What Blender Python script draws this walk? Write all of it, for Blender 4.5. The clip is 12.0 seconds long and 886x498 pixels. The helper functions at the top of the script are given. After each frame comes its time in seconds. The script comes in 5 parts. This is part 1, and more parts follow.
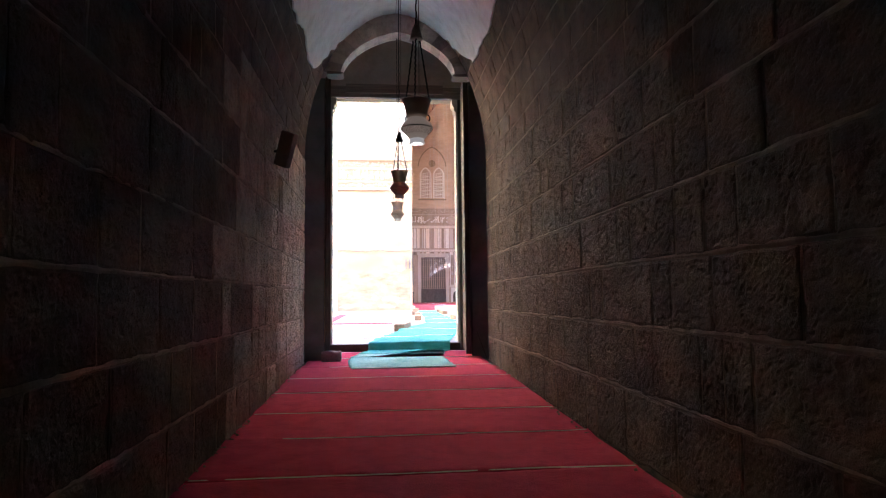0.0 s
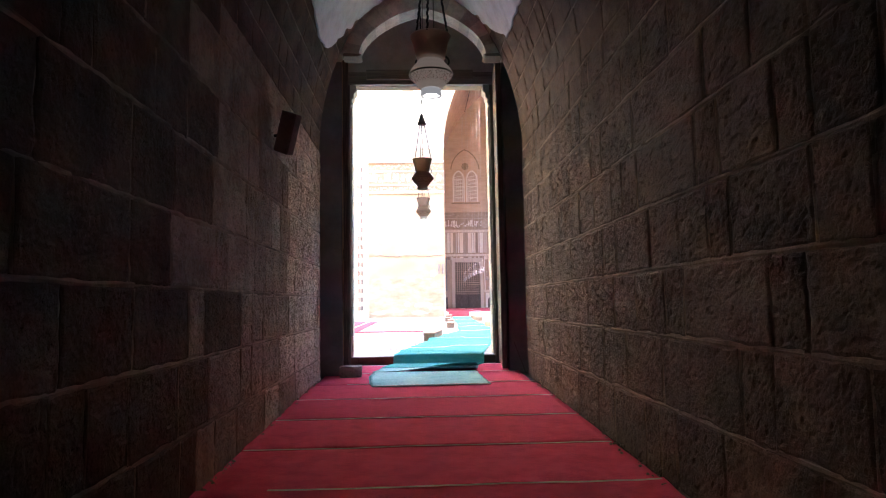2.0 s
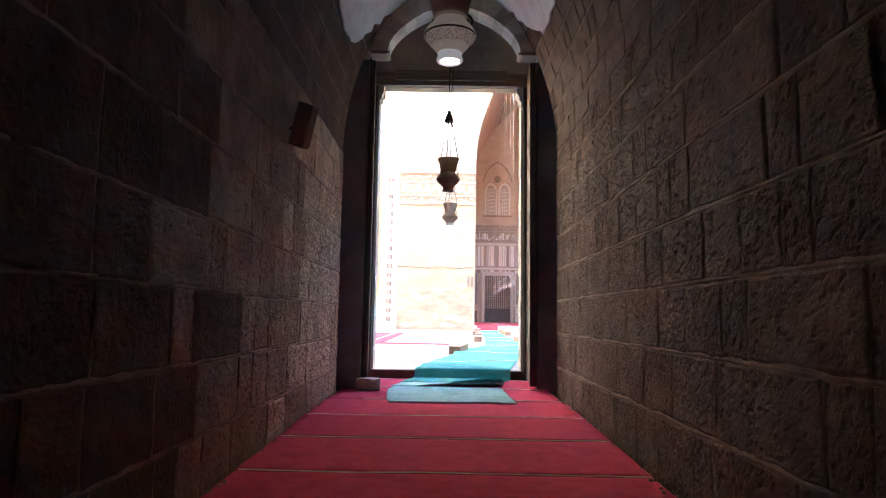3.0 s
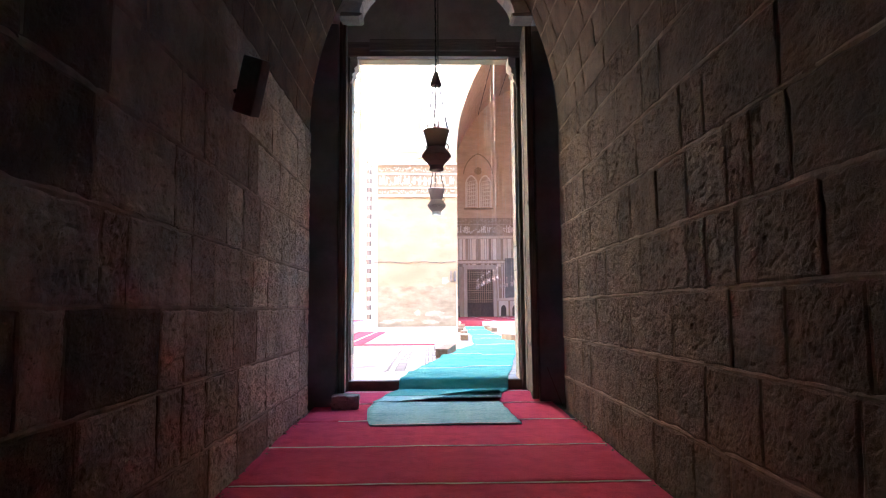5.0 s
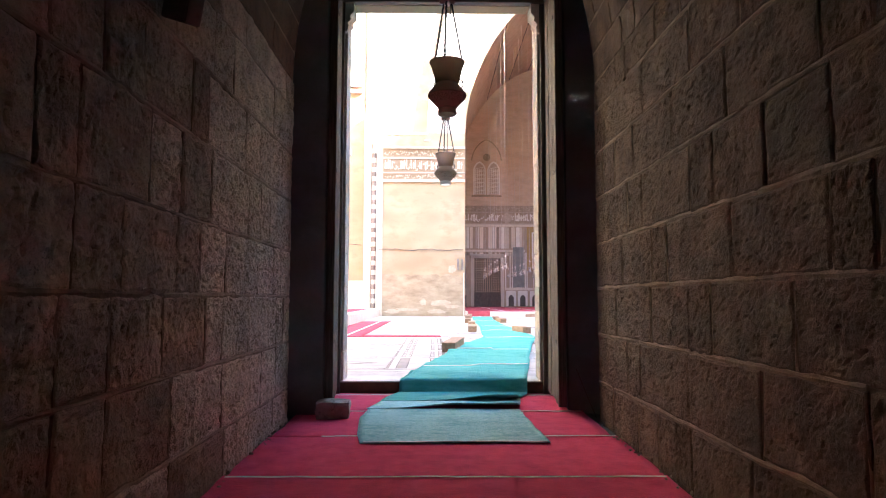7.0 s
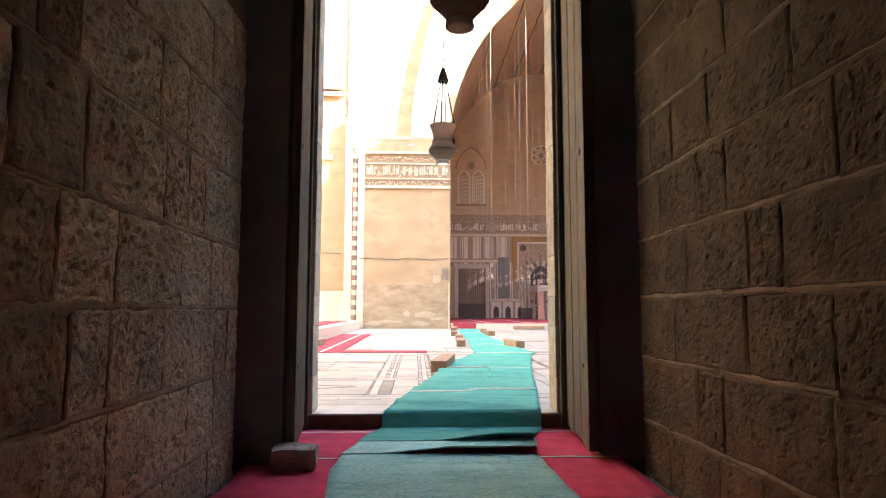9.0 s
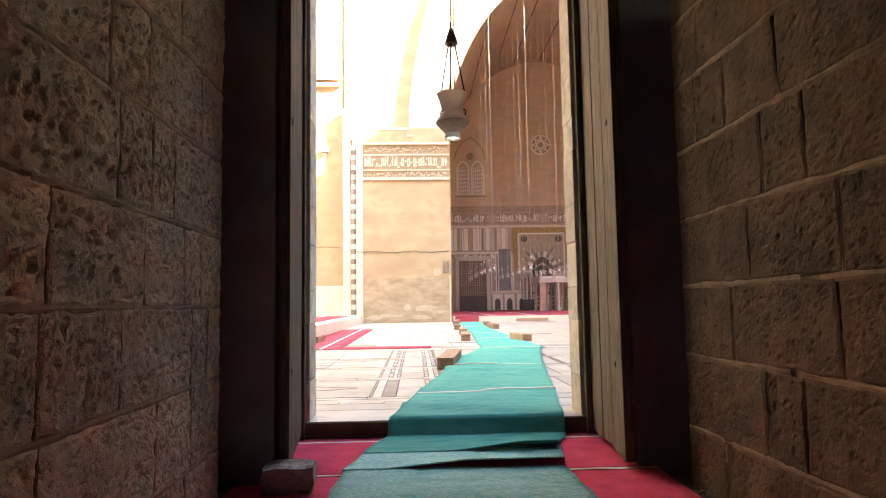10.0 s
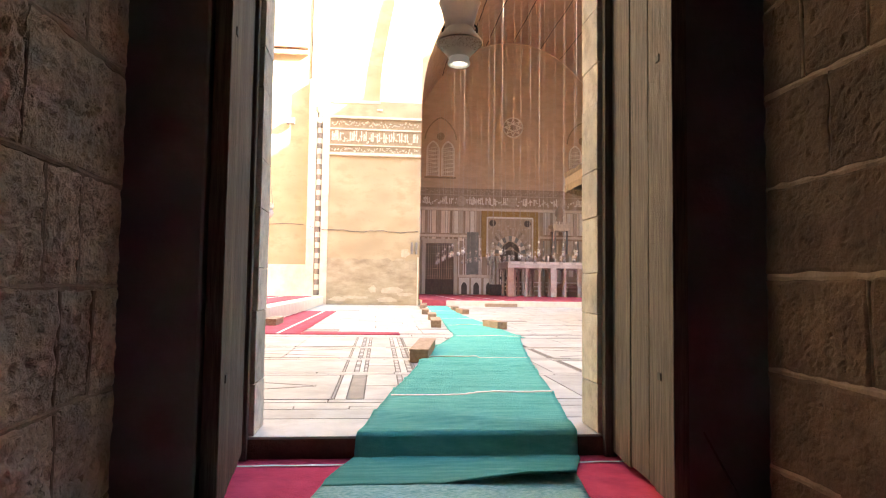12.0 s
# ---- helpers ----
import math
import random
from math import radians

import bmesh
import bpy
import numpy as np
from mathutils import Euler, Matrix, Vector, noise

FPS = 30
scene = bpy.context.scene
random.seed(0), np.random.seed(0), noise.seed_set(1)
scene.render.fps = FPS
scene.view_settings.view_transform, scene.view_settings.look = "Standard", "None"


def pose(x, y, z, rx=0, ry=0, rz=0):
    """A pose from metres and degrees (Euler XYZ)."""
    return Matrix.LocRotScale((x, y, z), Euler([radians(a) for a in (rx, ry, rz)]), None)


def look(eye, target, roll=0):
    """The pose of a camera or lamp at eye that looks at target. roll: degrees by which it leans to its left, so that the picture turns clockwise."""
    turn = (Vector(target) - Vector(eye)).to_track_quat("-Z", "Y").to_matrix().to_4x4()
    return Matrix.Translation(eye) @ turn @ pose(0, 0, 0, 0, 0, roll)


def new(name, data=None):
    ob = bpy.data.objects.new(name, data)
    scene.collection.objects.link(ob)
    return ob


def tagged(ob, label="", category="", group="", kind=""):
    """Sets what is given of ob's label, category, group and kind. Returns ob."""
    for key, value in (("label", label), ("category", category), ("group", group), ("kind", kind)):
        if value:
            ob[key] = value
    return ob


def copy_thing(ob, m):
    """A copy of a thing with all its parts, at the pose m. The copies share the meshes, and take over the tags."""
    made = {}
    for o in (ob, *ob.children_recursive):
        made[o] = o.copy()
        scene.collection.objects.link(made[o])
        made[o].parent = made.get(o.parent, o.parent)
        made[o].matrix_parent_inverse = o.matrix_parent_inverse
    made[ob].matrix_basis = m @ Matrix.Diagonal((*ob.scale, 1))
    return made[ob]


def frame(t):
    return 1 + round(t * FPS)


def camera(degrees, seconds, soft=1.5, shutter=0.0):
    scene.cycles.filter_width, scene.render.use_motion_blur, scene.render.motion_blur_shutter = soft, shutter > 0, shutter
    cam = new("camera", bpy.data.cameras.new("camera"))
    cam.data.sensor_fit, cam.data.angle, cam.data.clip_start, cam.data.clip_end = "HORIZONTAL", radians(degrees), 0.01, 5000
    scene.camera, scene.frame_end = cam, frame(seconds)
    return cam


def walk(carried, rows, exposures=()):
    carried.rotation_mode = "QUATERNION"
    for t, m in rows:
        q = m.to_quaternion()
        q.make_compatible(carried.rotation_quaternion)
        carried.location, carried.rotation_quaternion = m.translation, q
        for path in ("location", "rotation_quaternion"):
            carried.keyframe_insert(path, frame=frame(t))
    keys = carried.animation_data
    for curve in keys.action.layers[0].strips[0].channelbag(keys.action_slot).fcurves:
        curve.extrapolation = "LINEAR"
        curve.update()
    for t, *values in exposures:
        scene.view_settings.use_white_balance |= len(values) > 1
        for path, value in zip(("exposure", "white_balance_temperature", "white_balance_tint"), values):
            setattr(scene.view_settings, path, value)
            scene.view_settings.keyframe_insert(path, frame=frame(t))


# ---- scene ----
cam = camera(69.7, 12.0, soft=1.1)
PATH = [
    (0, (0.219, 0.204, 1.324), (0.409, 2.19, 1.473), -0.6),
    (0.5, (0.222, 0.588, 1.347), (0.372, 2.577, 1.499), -2.4),
    (1, (0.291, 0.964, 1.346), (0.428, 2.952, 1.509), -1.3),
    (1.5, (0.372, 1.313, 1.341), (0.498, 3.3, 1.524), -0.8),
    (2, (0.407, 1.654, 1.354), (0.489, 3.646, 1.521), -1.0),
    (2.5, (0.49, 1.981, 1.368), (0.484, 3.971, 1.571), 0.3),
    (3, (0.511, 2.305, 1.323), (0.495, 4.294, 1.531), 0.9),
    (3.2, (0.507, 2.448, 1.325), (0.504, 4.439, 1.522), -0.6),
    (4.8, (0.414, 3.665, 1.469), (0.446, 5.658, 1.632), -0.4),
    (5, (0.404, 3.824, 1.464), (0.451, 5.814, 1.654), -0.5),
    (5.5, (0.405, 4.196, 1.478), (0.463, 6.183, 1.701), 0.2),
    (6, (0.376, 4.589, 1.465), (0.433, 6.578, 1.669), -0.8),
    (6.5, (0.401, 5.024, 1.463), (0.456, 7.016, 1.635), 0.7),
    (7, (0.401, 5.459, 1.464), (0.428, 7.453, 1.621), 0.1),
    (7.2, (0.401, 5.617, 1.471), (0.418, 7.611, 1.62), -0.4),
    (8.8, (0.296, 7.097, 1.473), (0.376, 9.088, 1.642), -0.4),
    (9, (0.284, 7.259, 1.476), (0.367, 9.248, 1.668), 0.1),
    (9.5, (0.271, 7.647, 1.491), (0.351, 9.634, 1.704), 0.7),
    (10, (0.206, 8.03, 1.491), (0.292, 10.021, 1.661), -0.9),
    (10.5, (0.171, 8.431, 1.487), (0.294, 10.422, 1.624), 0.4),
    (11, (0.127, 8.818, 1.494), (0.271, 10.809, 1.613), -0.1),
    (11.5, (0.069, 9.209, 1.504), (0.287, 11.194, 1.621), -0.8),
    (12, (0.071, 9.516, 1.518), (0.267, 11.503, 1.634), 0.8),
]
walk(cam, [(t, look(eye, target, roll)) for t, eye, target, roll in PATH],
     exposures=[(0, 5.36, 5500, 16), (3, 5.24, 5450, 16), (5.5, 4.9, 5350, 15), (7, 4.66, 5500, 14), (9, 4.34, 6400, 10), (12, 4.44, 6700, 9)])

# ---- sky and sun ----
SUN_EL, SUN_AZ = 32.0, 115.0  # the azimuth is counted from +y towards +x
world = bpy.data.worlds.new("sky")
scene.world = world
world.use_nodes = True
wn = world.node_tree
sky = wn.nodes.new("ShaderNodeTexSky")
sky.sky_type, sky.sun_disc = "NISHITA", False
sky.sun_elevation, sky.sun_rotation = radians(SUN_EL), radians(SUN_AZ)
wn.links.new(sky.outputs[0], wn.nodes["Background"].inputs[0])
wn.nodes["Background"].inputs[1].default_value = 0.12
sun = new("sun", bpy.data.lights.new("sun", "SUN"))
sun.data.energy, sun.data.angle, sun.data.color = 4.0, radians(0.5), (1.0, 0.93, 0.82)
to_sun = Vector((math.cos(radians(SUN_EL)) * math.sin(radians(SUN_AZ)), math.cos(radians(SUN_EL)) * math.cos(radians(SUN_AZ)), math.sin(radians(SUN_EL))))
sun.matrix_world = look(to_sun * 60, (0, 0, 0))


# ---- materials ----
def mat(name, c1, c2, scale=3.0, rough=0.85, metal=0.0, bump=0.3, bump_scale=40.0, stain=None, stain_scale=0.6, stain_amount=0.5, vary=0.0, stretch=(1, 1, 1), pits=0.0, pit_scale=9.0, spec=0.3, dist=0.02, sheen=0.0, pit_size=0.45, warp_by=0.25, fine=0.0):
    """A surface of two tones mixed by noise, with broad stains, per-piece variation, fine relief and pits that are
    darker inside.
    """
    m = bpy.data.materials.new(name)
    m.use_nodes = True
    t = m.node_tree
    p = t.nodes["Principled BSDF"]
    p.inputs["Roughness"].default_value, p.inputs["Metallic"].default_value = rough, metal
    p.inputs["Specular IOR Level"].default_value = spec
    p.inputs["Sheen Weight"].default_value, p.inputs["Sheen Roughness"].default_value = sheen, 0.35
    p.inputs["Sheen Tint"].default_value = (*[min(1.0, q * 1.6) for q in c2], 1)
    geo = t.nodes.new("ShaderNodeNewGeometry")
    mp = t.nodes.new("ShaderNodeMapping")
    mp.inputs["Scale"].default_value = stretch
    t.links.new(geo.outputs["Position"], mp.inputs["Vector"])

    def noise_tex(sc, detail=6.0, rgh=0.6):
        n = t.nodes.new("ShaderNodeTexNoise")
        n.inputs["Scale"].default_value, n.inputs["Detail"].default_value, n.inputs["Roughness"].default_value = sc, detail, rgh
        t.links.new(mp.outputs[0], n.inputs["Vector"])
        return n

    def ramp(src, lo, hi):
        r = t.nodes.new("ShaderNodeMapRange")
        r.inputs["From Min"].default_value, r.inputs["From Max"].default_value = lo, hi
        t.links.new(src, r.inputs["Value"])
        return r.outputs[0]

    def mix(fac, a, b, blend="MIX"):
        x = t.nodes.new("ShaderNodeMix")
        x.data_type, x.blend_type = "RGBA", blend
        for sock, v in ((x.inputs[0], fac), (x.inputs[6], a), (x.inputs[7], b)):
            if isinstance(v, (int, float)):
                sock.default_value = v
            elif isinstance(v, tuple):
                sock.default_value = (*v, 1)
            else:
                t.links.new(v, sock)
        return x.outputs[2]

    col = mix(ramp(noise_tex(scale).outputs[0], 0.35, 0.65), c1, c2)
    if stain:
        amt = t.nodes.new("ShaderNodeMath")
        amt.operation = "MULTIPLY"
        amt.inputs[1].default_value = stain_amount
        t.links.new(ramp(noise_tex(stain_scale, 8.0, 0.7).outputs[0], 0.48, 0.68), amt.inputs[0])
        col = mix(amt.outputs[0], col, stain)
    if vary:
        info = t.nodes.new("ShaderNodeObjectInfo")
        v = t.nodes.new("ShaderNodeMapRange")
        v.inputs["To Min"].default_value, v.inputs["To Max"].default_value = 1 - vary, 1 + vary
        t.links.new(info.outputs["Random"], v.inputs["Value"])
        h = t.nodes.new("ShaderNodeHueSaturation")
        t.links.new(v.outputs[0], h.inputs["Value"])
        t.links.new(col, h.inputs["Color"])
        col = h.outputs[0]
    height = noise_tex(bump_scale, 8.0, 0.65).outputs[0]
    if pits:
        vo = t.nodes.new("ShaderNodeTexVoronoi")
        vo.inputs["Scale"].default_value = pit_scale
        warp = noise_tex(pit_scale * 1.3, 4.0)
        wv = t.nodes.new("ShaderNodeMix")
        wv.data_type, wv.blend_type = "RGBA", "ADD"
        wv.inputs[0].default_value = warp_by
        t.links.new(mp.outputs[0], wv.inputs[6])
        t.links.new(warp.outputs["Color"], wv.inputs[7])
        t.links.new(wv.outputs[2], vo.inputs["Vector"])
        pm = t.nodes.new("ShaderNodeMath")
        pm.operation = "MULTIPLY_ADD"
        pm.inputs[1].default_value = pits
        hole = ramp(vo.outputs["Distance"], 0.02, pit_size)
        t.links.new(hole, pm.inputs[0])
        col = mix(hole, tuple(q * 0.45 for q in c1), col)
        t.links.new(height, pm.inputs[2])
        height = pm.outputs[0]
        if fine:
            vf = t.nodes.new("ShaderNodeTexVoronoi")
            vf.inputs["Scale"].default_value = pit_scale * 3.3
            t.links.new(wv.outputs[2], vf.inputs["Vector"])
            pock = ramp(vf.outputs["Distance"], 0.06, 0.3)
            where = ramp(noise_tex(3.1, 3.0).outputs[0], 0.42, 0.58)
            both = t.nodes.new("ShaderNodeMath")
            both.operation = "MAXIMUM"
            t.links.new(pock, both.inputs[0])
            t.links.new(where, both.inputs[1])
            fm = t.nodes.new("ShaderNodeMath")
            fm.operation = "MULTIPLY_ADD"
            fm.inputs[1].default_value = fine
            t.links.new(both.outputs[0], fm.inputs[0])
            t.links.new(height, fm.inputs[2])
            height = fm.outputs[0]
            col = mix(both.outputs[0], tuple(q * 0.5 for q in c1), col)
    b = t.nodes.new("ShaderNodeBump")
    b.inputs["Strength"].default_value, b.inputs["Distance"].default_value = bump, dist
    t.links.new(height, b.inputs["Height"])
    t.links.new(b.outputs[0], p.inputs["Normal"])
    t.links.new(col, p.inputs["Base Color"])
    return m


def glow(name, colour, strength):
    m = bpy.data.materials.new(name)
    m.use_nodes = True
    p = m.node_tree.nodes["Principled BSDF"]
    p.inputs["Base Color"].default_value = (*colour, 1)
    p.inputs["Emission Color"].default_value = (*colour, 1)
    p.inputs["Emission Strength"].default_value = strength
    return m


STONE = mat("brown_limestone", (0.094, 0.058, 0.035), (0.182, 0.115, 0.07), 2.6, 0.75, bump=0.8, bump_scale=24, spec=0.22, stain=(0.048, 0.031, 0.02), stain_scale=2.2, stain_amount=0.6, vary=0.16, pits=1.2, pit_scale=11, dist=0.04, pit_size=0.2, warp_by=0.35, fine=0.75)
# Lighter copy of the brown stone, with light from the doorway in its colour.
MID_STONE = mat("half_lit_limestone", (0.22, 0.15, 0.094), (0.4, 0.285, 0.19), 2.6, 0.56, bump=0.8, bump_scale=24, spec=0.35, stain=(0.085, 0.06, 0.043), stain_scale=2.2, stain_amount=0.55, vary=0.16, pits=1.2, pit_scale=11, dist=0.045, pit_size=0.2, warp_by=0.35, fine=0.8)
# Pale pitted stone, lightened further to carry the daylight beside the door.
STONE_GREY = mat("pale_lit_limestone", (0.5, 0.38, 0.26), (0.74, 0.6, 0.44), 4.0, 0.45, bump=1.0, bump_scale=24, spec=0.6, stain=(0.2, 0.145, 0.1), stain_scale=2.6, stain_amount=0.6, vary=0.15, pits=2.2, pit_scale=9, dist=0.055, pit_size=0.2, warp_by=0.35, fine=1.3)
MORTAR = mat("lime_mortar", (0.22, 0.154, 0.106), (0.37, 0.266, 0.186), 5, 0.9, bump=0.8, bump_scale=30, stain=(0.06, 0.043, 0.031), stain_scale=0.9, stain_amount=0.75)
PALE_MORTAR = mat("pale_lime_mortar", (0.27, 0.2, 0.14), (0.42, 0.325, 0.24), 5, 0.9, bump=0.8, bump_scale=30, stain=(0.1, 0.075, 0.055), stain_scale=0.9, stain_amount=0.6)
ARCH_STONE = mat("pale_arch_stone", (0.6, 0.52, 0.42), (0.75, 0.67, 0.56), 5, 0.85, bump=0.9, bump_scale=25, stain=(0.3, 0.235, 0.175), stain_scale=4.5, stain_amount=0.55, vary=0.18, pits=0.5, pit_scale=16, pit_size=0.2)
GRIMY = mat("grimy_plaster", (0.46, 0.385, 0.33), (0.56, 0.475, 0.41), 3, 0.85, bump=0.4, bump_scale=20, stain=(0.2, 0.16, 0.13), stain_scale=0.8)
PIER_PLASTER = mat("grey_pier_plaster", (0.17, 0.18, 0.172), (0.25, 0.262, 0.25), 1.4, 0.8, bump=0.3, bump_scale=14, stain=(0.1, 0.105, 0.1), stain_scale=0.9, stain_amount=0.6)
ARCH_BROWN = mat("brown_arch_stone", (0.26, 0.205, 0.155), (0.36, 0.29, 0.22), 4, 0.85, bump=0.7, bump_scale=20, stain=(0.15, 0.115, 0.09), stain_scale=1.5, stain_amount=0.5)
PLASTER = mat("white_vault_plaster", (0.76, 0.78, 0.76), (0.84, 0.86, 0.84), 4, 0.9, bump=0.6, bump_scale=12, stain=(0.5, 0.5, 0.47), stain_scale=2.6, stain_amount=0.5, pits=0.5, pit_scale=7, pit_size=0.1, warp_by=0.5)
RED = mat("red_carpet", (0.72, 0.06, 0.12), (0.84, 0.1, 0.175), 6, 0.95, bump=0.9, bump_scale=55, stain=(0.5, 0.035, 0.08), stain_scale=4.0, stain_amount=0.7, vary=0.14, spec=0.1, dist=0.01, sheen=1.0)
# Red washed out by dust and by bright highlights, both put into the colour.
WASHED_RED = mat("washed_red_carpet", (0.44, 0.075, 0.1), (0.54, 0.12, 0.14), 3, 0.95, bump=0.5, bump_scale=60, stain=(0.4, 0.07, 0.09), stain_scale=0.9, stain_amount=0.5, spec=0.1)
CREAM = mat("cream_stripe", (0.8, 0.7, 0.6), (0.9, 0.82, 0.74), 8, 0.95, bump=0.4, bump_scale=120, spec=0.1)
GREEN = mat("teal_mat", (0.085, 0.44, 0.355), (0.175, 0.58, 0.475), 5, 0.8, bump=1.0, bump_scale=95, stain=(0.06, 0.35, 0.285), stain_scale=2.2, stain_amount=0.5, stretch=(0.6, 5.0, 1.0), spec=0.2, dist=0.02)
GREEN_FADED = mat("faded_teal_mat", (0.22, 0.54, 0.48), (0.58, 0.84, 0.77), 26, 0.85, bump=0.9, bump_scale=60, stain=(0.12, 0.42, 0.385), stain_scale=2.4, stain_amount=0.6, stretch=(1.0, 3.0, 1.0), spec=0.2, dist=0.02)
LINTELWOOD = mat("grey_lintel_wood", (0.22, 0.175, 0.14), (0.34, 0.28, 0.23), 2.6, 0.75, bump=0.7, bump_scale=11, stain=(0.12, 0.095, 0.075), stain_scale=2.2, stain_amount=0.6, stretch=(0.4, 7, 7), dist=0.01)
DOORWOOD = mat("weathered_door_wood", (0.065, 0.049, 0.036), (0.19, 0.15, 0.112), 5.0, 0.75, bump=0.9, bump_scale=11, stain=(0.08, 0.062, 0.047), stain_scale=2.2, stain_amount=0.8, stretch=(9, 9, 0.5), dist=0.015, vary=0.2)
BLOCKWOOD = mat("brown_block_wood", (0.30, 0.19, 0.12), (0.42, 0.29, 0.2), 3, 0.7, bump=0.4, bump_scale=14, stretch=(5, 1.2, 5), vary=0.2)
BRONZE = mat("worn_pale_brass", (0.56, 0.48, 0.38), (0.72, 0.63, 0.52), 14, 0.38, metal=0.15, bump=0.6, bump_scale=45, dist=0.006, spec=0.6, stain=(0.3, 0.23, 0.17), stain_scale=11, stain_amount=0.6)
IRON = mat("dark_iron", (0.03, 0.028, 0.026), (0.06, 0.055, 0.05), 20, 0.6, metal=0.6, bump=0.2)
BLACKBOX = mat("black_speaker_shell", (0.15, 0.13, 0.11), (0.2, 0.175, 0.15), 20, 0.6, bump=0.1)
ROCK = mat("grey_doorstop_stone", (0.26, 0.22, 0.19), (0.4, 0.35, 0.31), 6, 0.85, bump=0.7, bump_scale=30, pits=0.7)
MARBLE = mat("white_paving_marble", (0.38, 0.355, 0.318), (0.52, 0.494, 0.45), 1.6, 0.5, bump=0.2, bump_scale=18, stain=(0.32, 0.275, 0.23), stain_scale=1.3, stain_amount=0.75, vary=0.16)
MARBLE_DARK = mat("grey_inlay_marble", (0.2, 0.17, 0.15), (0.32, 0.28, 0.245), 3, 0.5, bump=0.15, bump_scale=18, vary=0.25)
MARBLE_TAN = mat("tan_inlay_marble", (0.5, 0.4, 0.28), (0.6, 0.5, 0.38), 3, 0.5, bump=0.15, vary=0.2)
JOINT = mat("grimy_paving_joint", (0.15, 0.128, 0.106), (0.22, 0.19, 0.16), 4, 0.9, bump=0.3)
OCHRE = mat("ochre_wall_plaster", (0.42, 0.325, 0.2), (0.54, 0.43, 0.28), 1.1, 0.9, bump=0.4, bump_scale=9, stain=(0.32, 0.235, 0.135), stain_scale=0.55, stain_amount=0.6, stretch=(1, 1, 1.8))
OCHRE_GREY = mat("greyed_lower_plaster", (0.37, 0.295, 0.19), (0.48, 0.395, 0.27), 1.5, 0.9, bump=0.4, bump_scale=9, stain=(0.24, 0.18, 0.118), stain_scale=0.8, stain_amount=0.65, stretch=(1, 1, 2.2))
OCHRE_LIGHT = mat("pale_trim_stone", (0.68, 0.6, 0.46), (0.78, 0.7, 0.56), 2, 0.9, bump=0.35, bump_scale=9, stain=(0.5, 0.4, 0.28), stain_scale=0.8, stain_amount=0.5)
FLAKED = mat("flaked_white_plaster", (0.68, 0.62, 0.5), (0.78, 0.72, 0.6), 3, 0.9, bump=0.3, bump_scale=14)
PATCH = mat("flaking_whitewash", (0.47, 0.39, 0.275), (0.58, 0.49, 0.36), 3, 0.9, bump=0.4, bump_scale=14)
BRICK_TAN = mat("tan_vault_brick", (0.58, 0.43, 0.3), (0.66, 0.5, 0.36), 1.1, 0.9, bump=0.4, bump_scale=7, stain=(0.46, 0.33, 0.22), stain_scale=0.35, stain_amount=0.5, stretch=(1, 1, 2.5))
STUCCO = mat("carved_stucco", (0.66, 0.56, 0.42), (0.78, 0.67, 0.52), 5, 0.9, bump=0.6, bump_scale=9, vary=0.1)
STUCCO_DARK = mat("stucco_ground", (0.3, 0.225, 0.14), (0.38, 0.29, 0.19), 5, 0.9, bump=0.6, bump_scale=9)
QIBLA_STUCCO = mat("grey_stucco_relief", (0.44, 0.35, 0.265), (0.56, 0.455, 0.36), 5, 0.9, bump=0.5, bump_scale=9)
DADO_A = mat("pale_dado_marble", (0.62, 0.53, 0.43), (0.74, 0.64, 0.53), 1.5, 0.5, bump=0.1, vary=0.2, stretch=(3, 3, 0.6))
DADO_B = mat("brown_dado_marble", (0.34, 0.255, 0.18), (0.44, 0.335, 0.245), 1.5, 0.5, bump=0.1, vary=0.25, stretch=(3, 3, 0.6))
DADO_C = mat("slate_dado_marble", (0.2, 0.2, 0.18), (0.28, 0.27, 0.245), 1.5, 0.5, bump=0.1, vary=0.2)
DADO_W = mat("white_dado_marble", (0.74, 0.68, 0.61), (0.84, 0.78, 0.7), 2, 0.5, bump=0.1)
GOLD = mat("gilt_border", (0.36, 0.22, 0.07), (0.46, 0.3, 0.12), 6, 0.6, bump=0.4, bump_scale=12)
DARK = mat("dark_bronze_grille", (0.1, 0.08, 0.07), (0.15, 0.12, 0.1), 6, 0.6, metal=0.3, bump=0.2)
# Dark tone that puts the shade of niches and hollows into the base colour.
HOLLOW = mat("shaded_niche", (0.11, 0.085, 0.07), (0.15, 0.12, 0.1), 4, 0.9, bump=0.2)
COLUMN = mat("white_column_marble", (0.6, 0.53, 0.47), (0.72, 0.65, 0.58), 3, 0.4, bump=0.1, stain=(0.4, 0.32, 0.27), stain_scale=1.2)
PINKSTONE = mat("pink_pier_stone", (0.5, 0.33, 0.25), (0.6, 0.42, 0.33), 3, 0.6, bump=0.2)
WIRE = mat("pale_lamp_wire", (0.52, 0.45, 0.37), (0.62, 0.55, 0.46), 5, 0.5, bump=0.0)
MILK = mat("milk_glass", (0.42, 0.385, 0.335), (0.5, 0.465, 0.41), 5, 0.3, bump=0.0, spec=0.5)
KIOSKWOOD = mat("kiosk_eave_wood", (0.13, 0.085, 0.05), (0.2, 0.135, 0.08), 4, 0.8, bump=0.3, stretch=(3, 3, 1))
CABLE = mat("cable_sheath", (0.16, 0.13, 0.1), (0.2, 0.17, 0.14), 9, 0.6, bump=0.0)


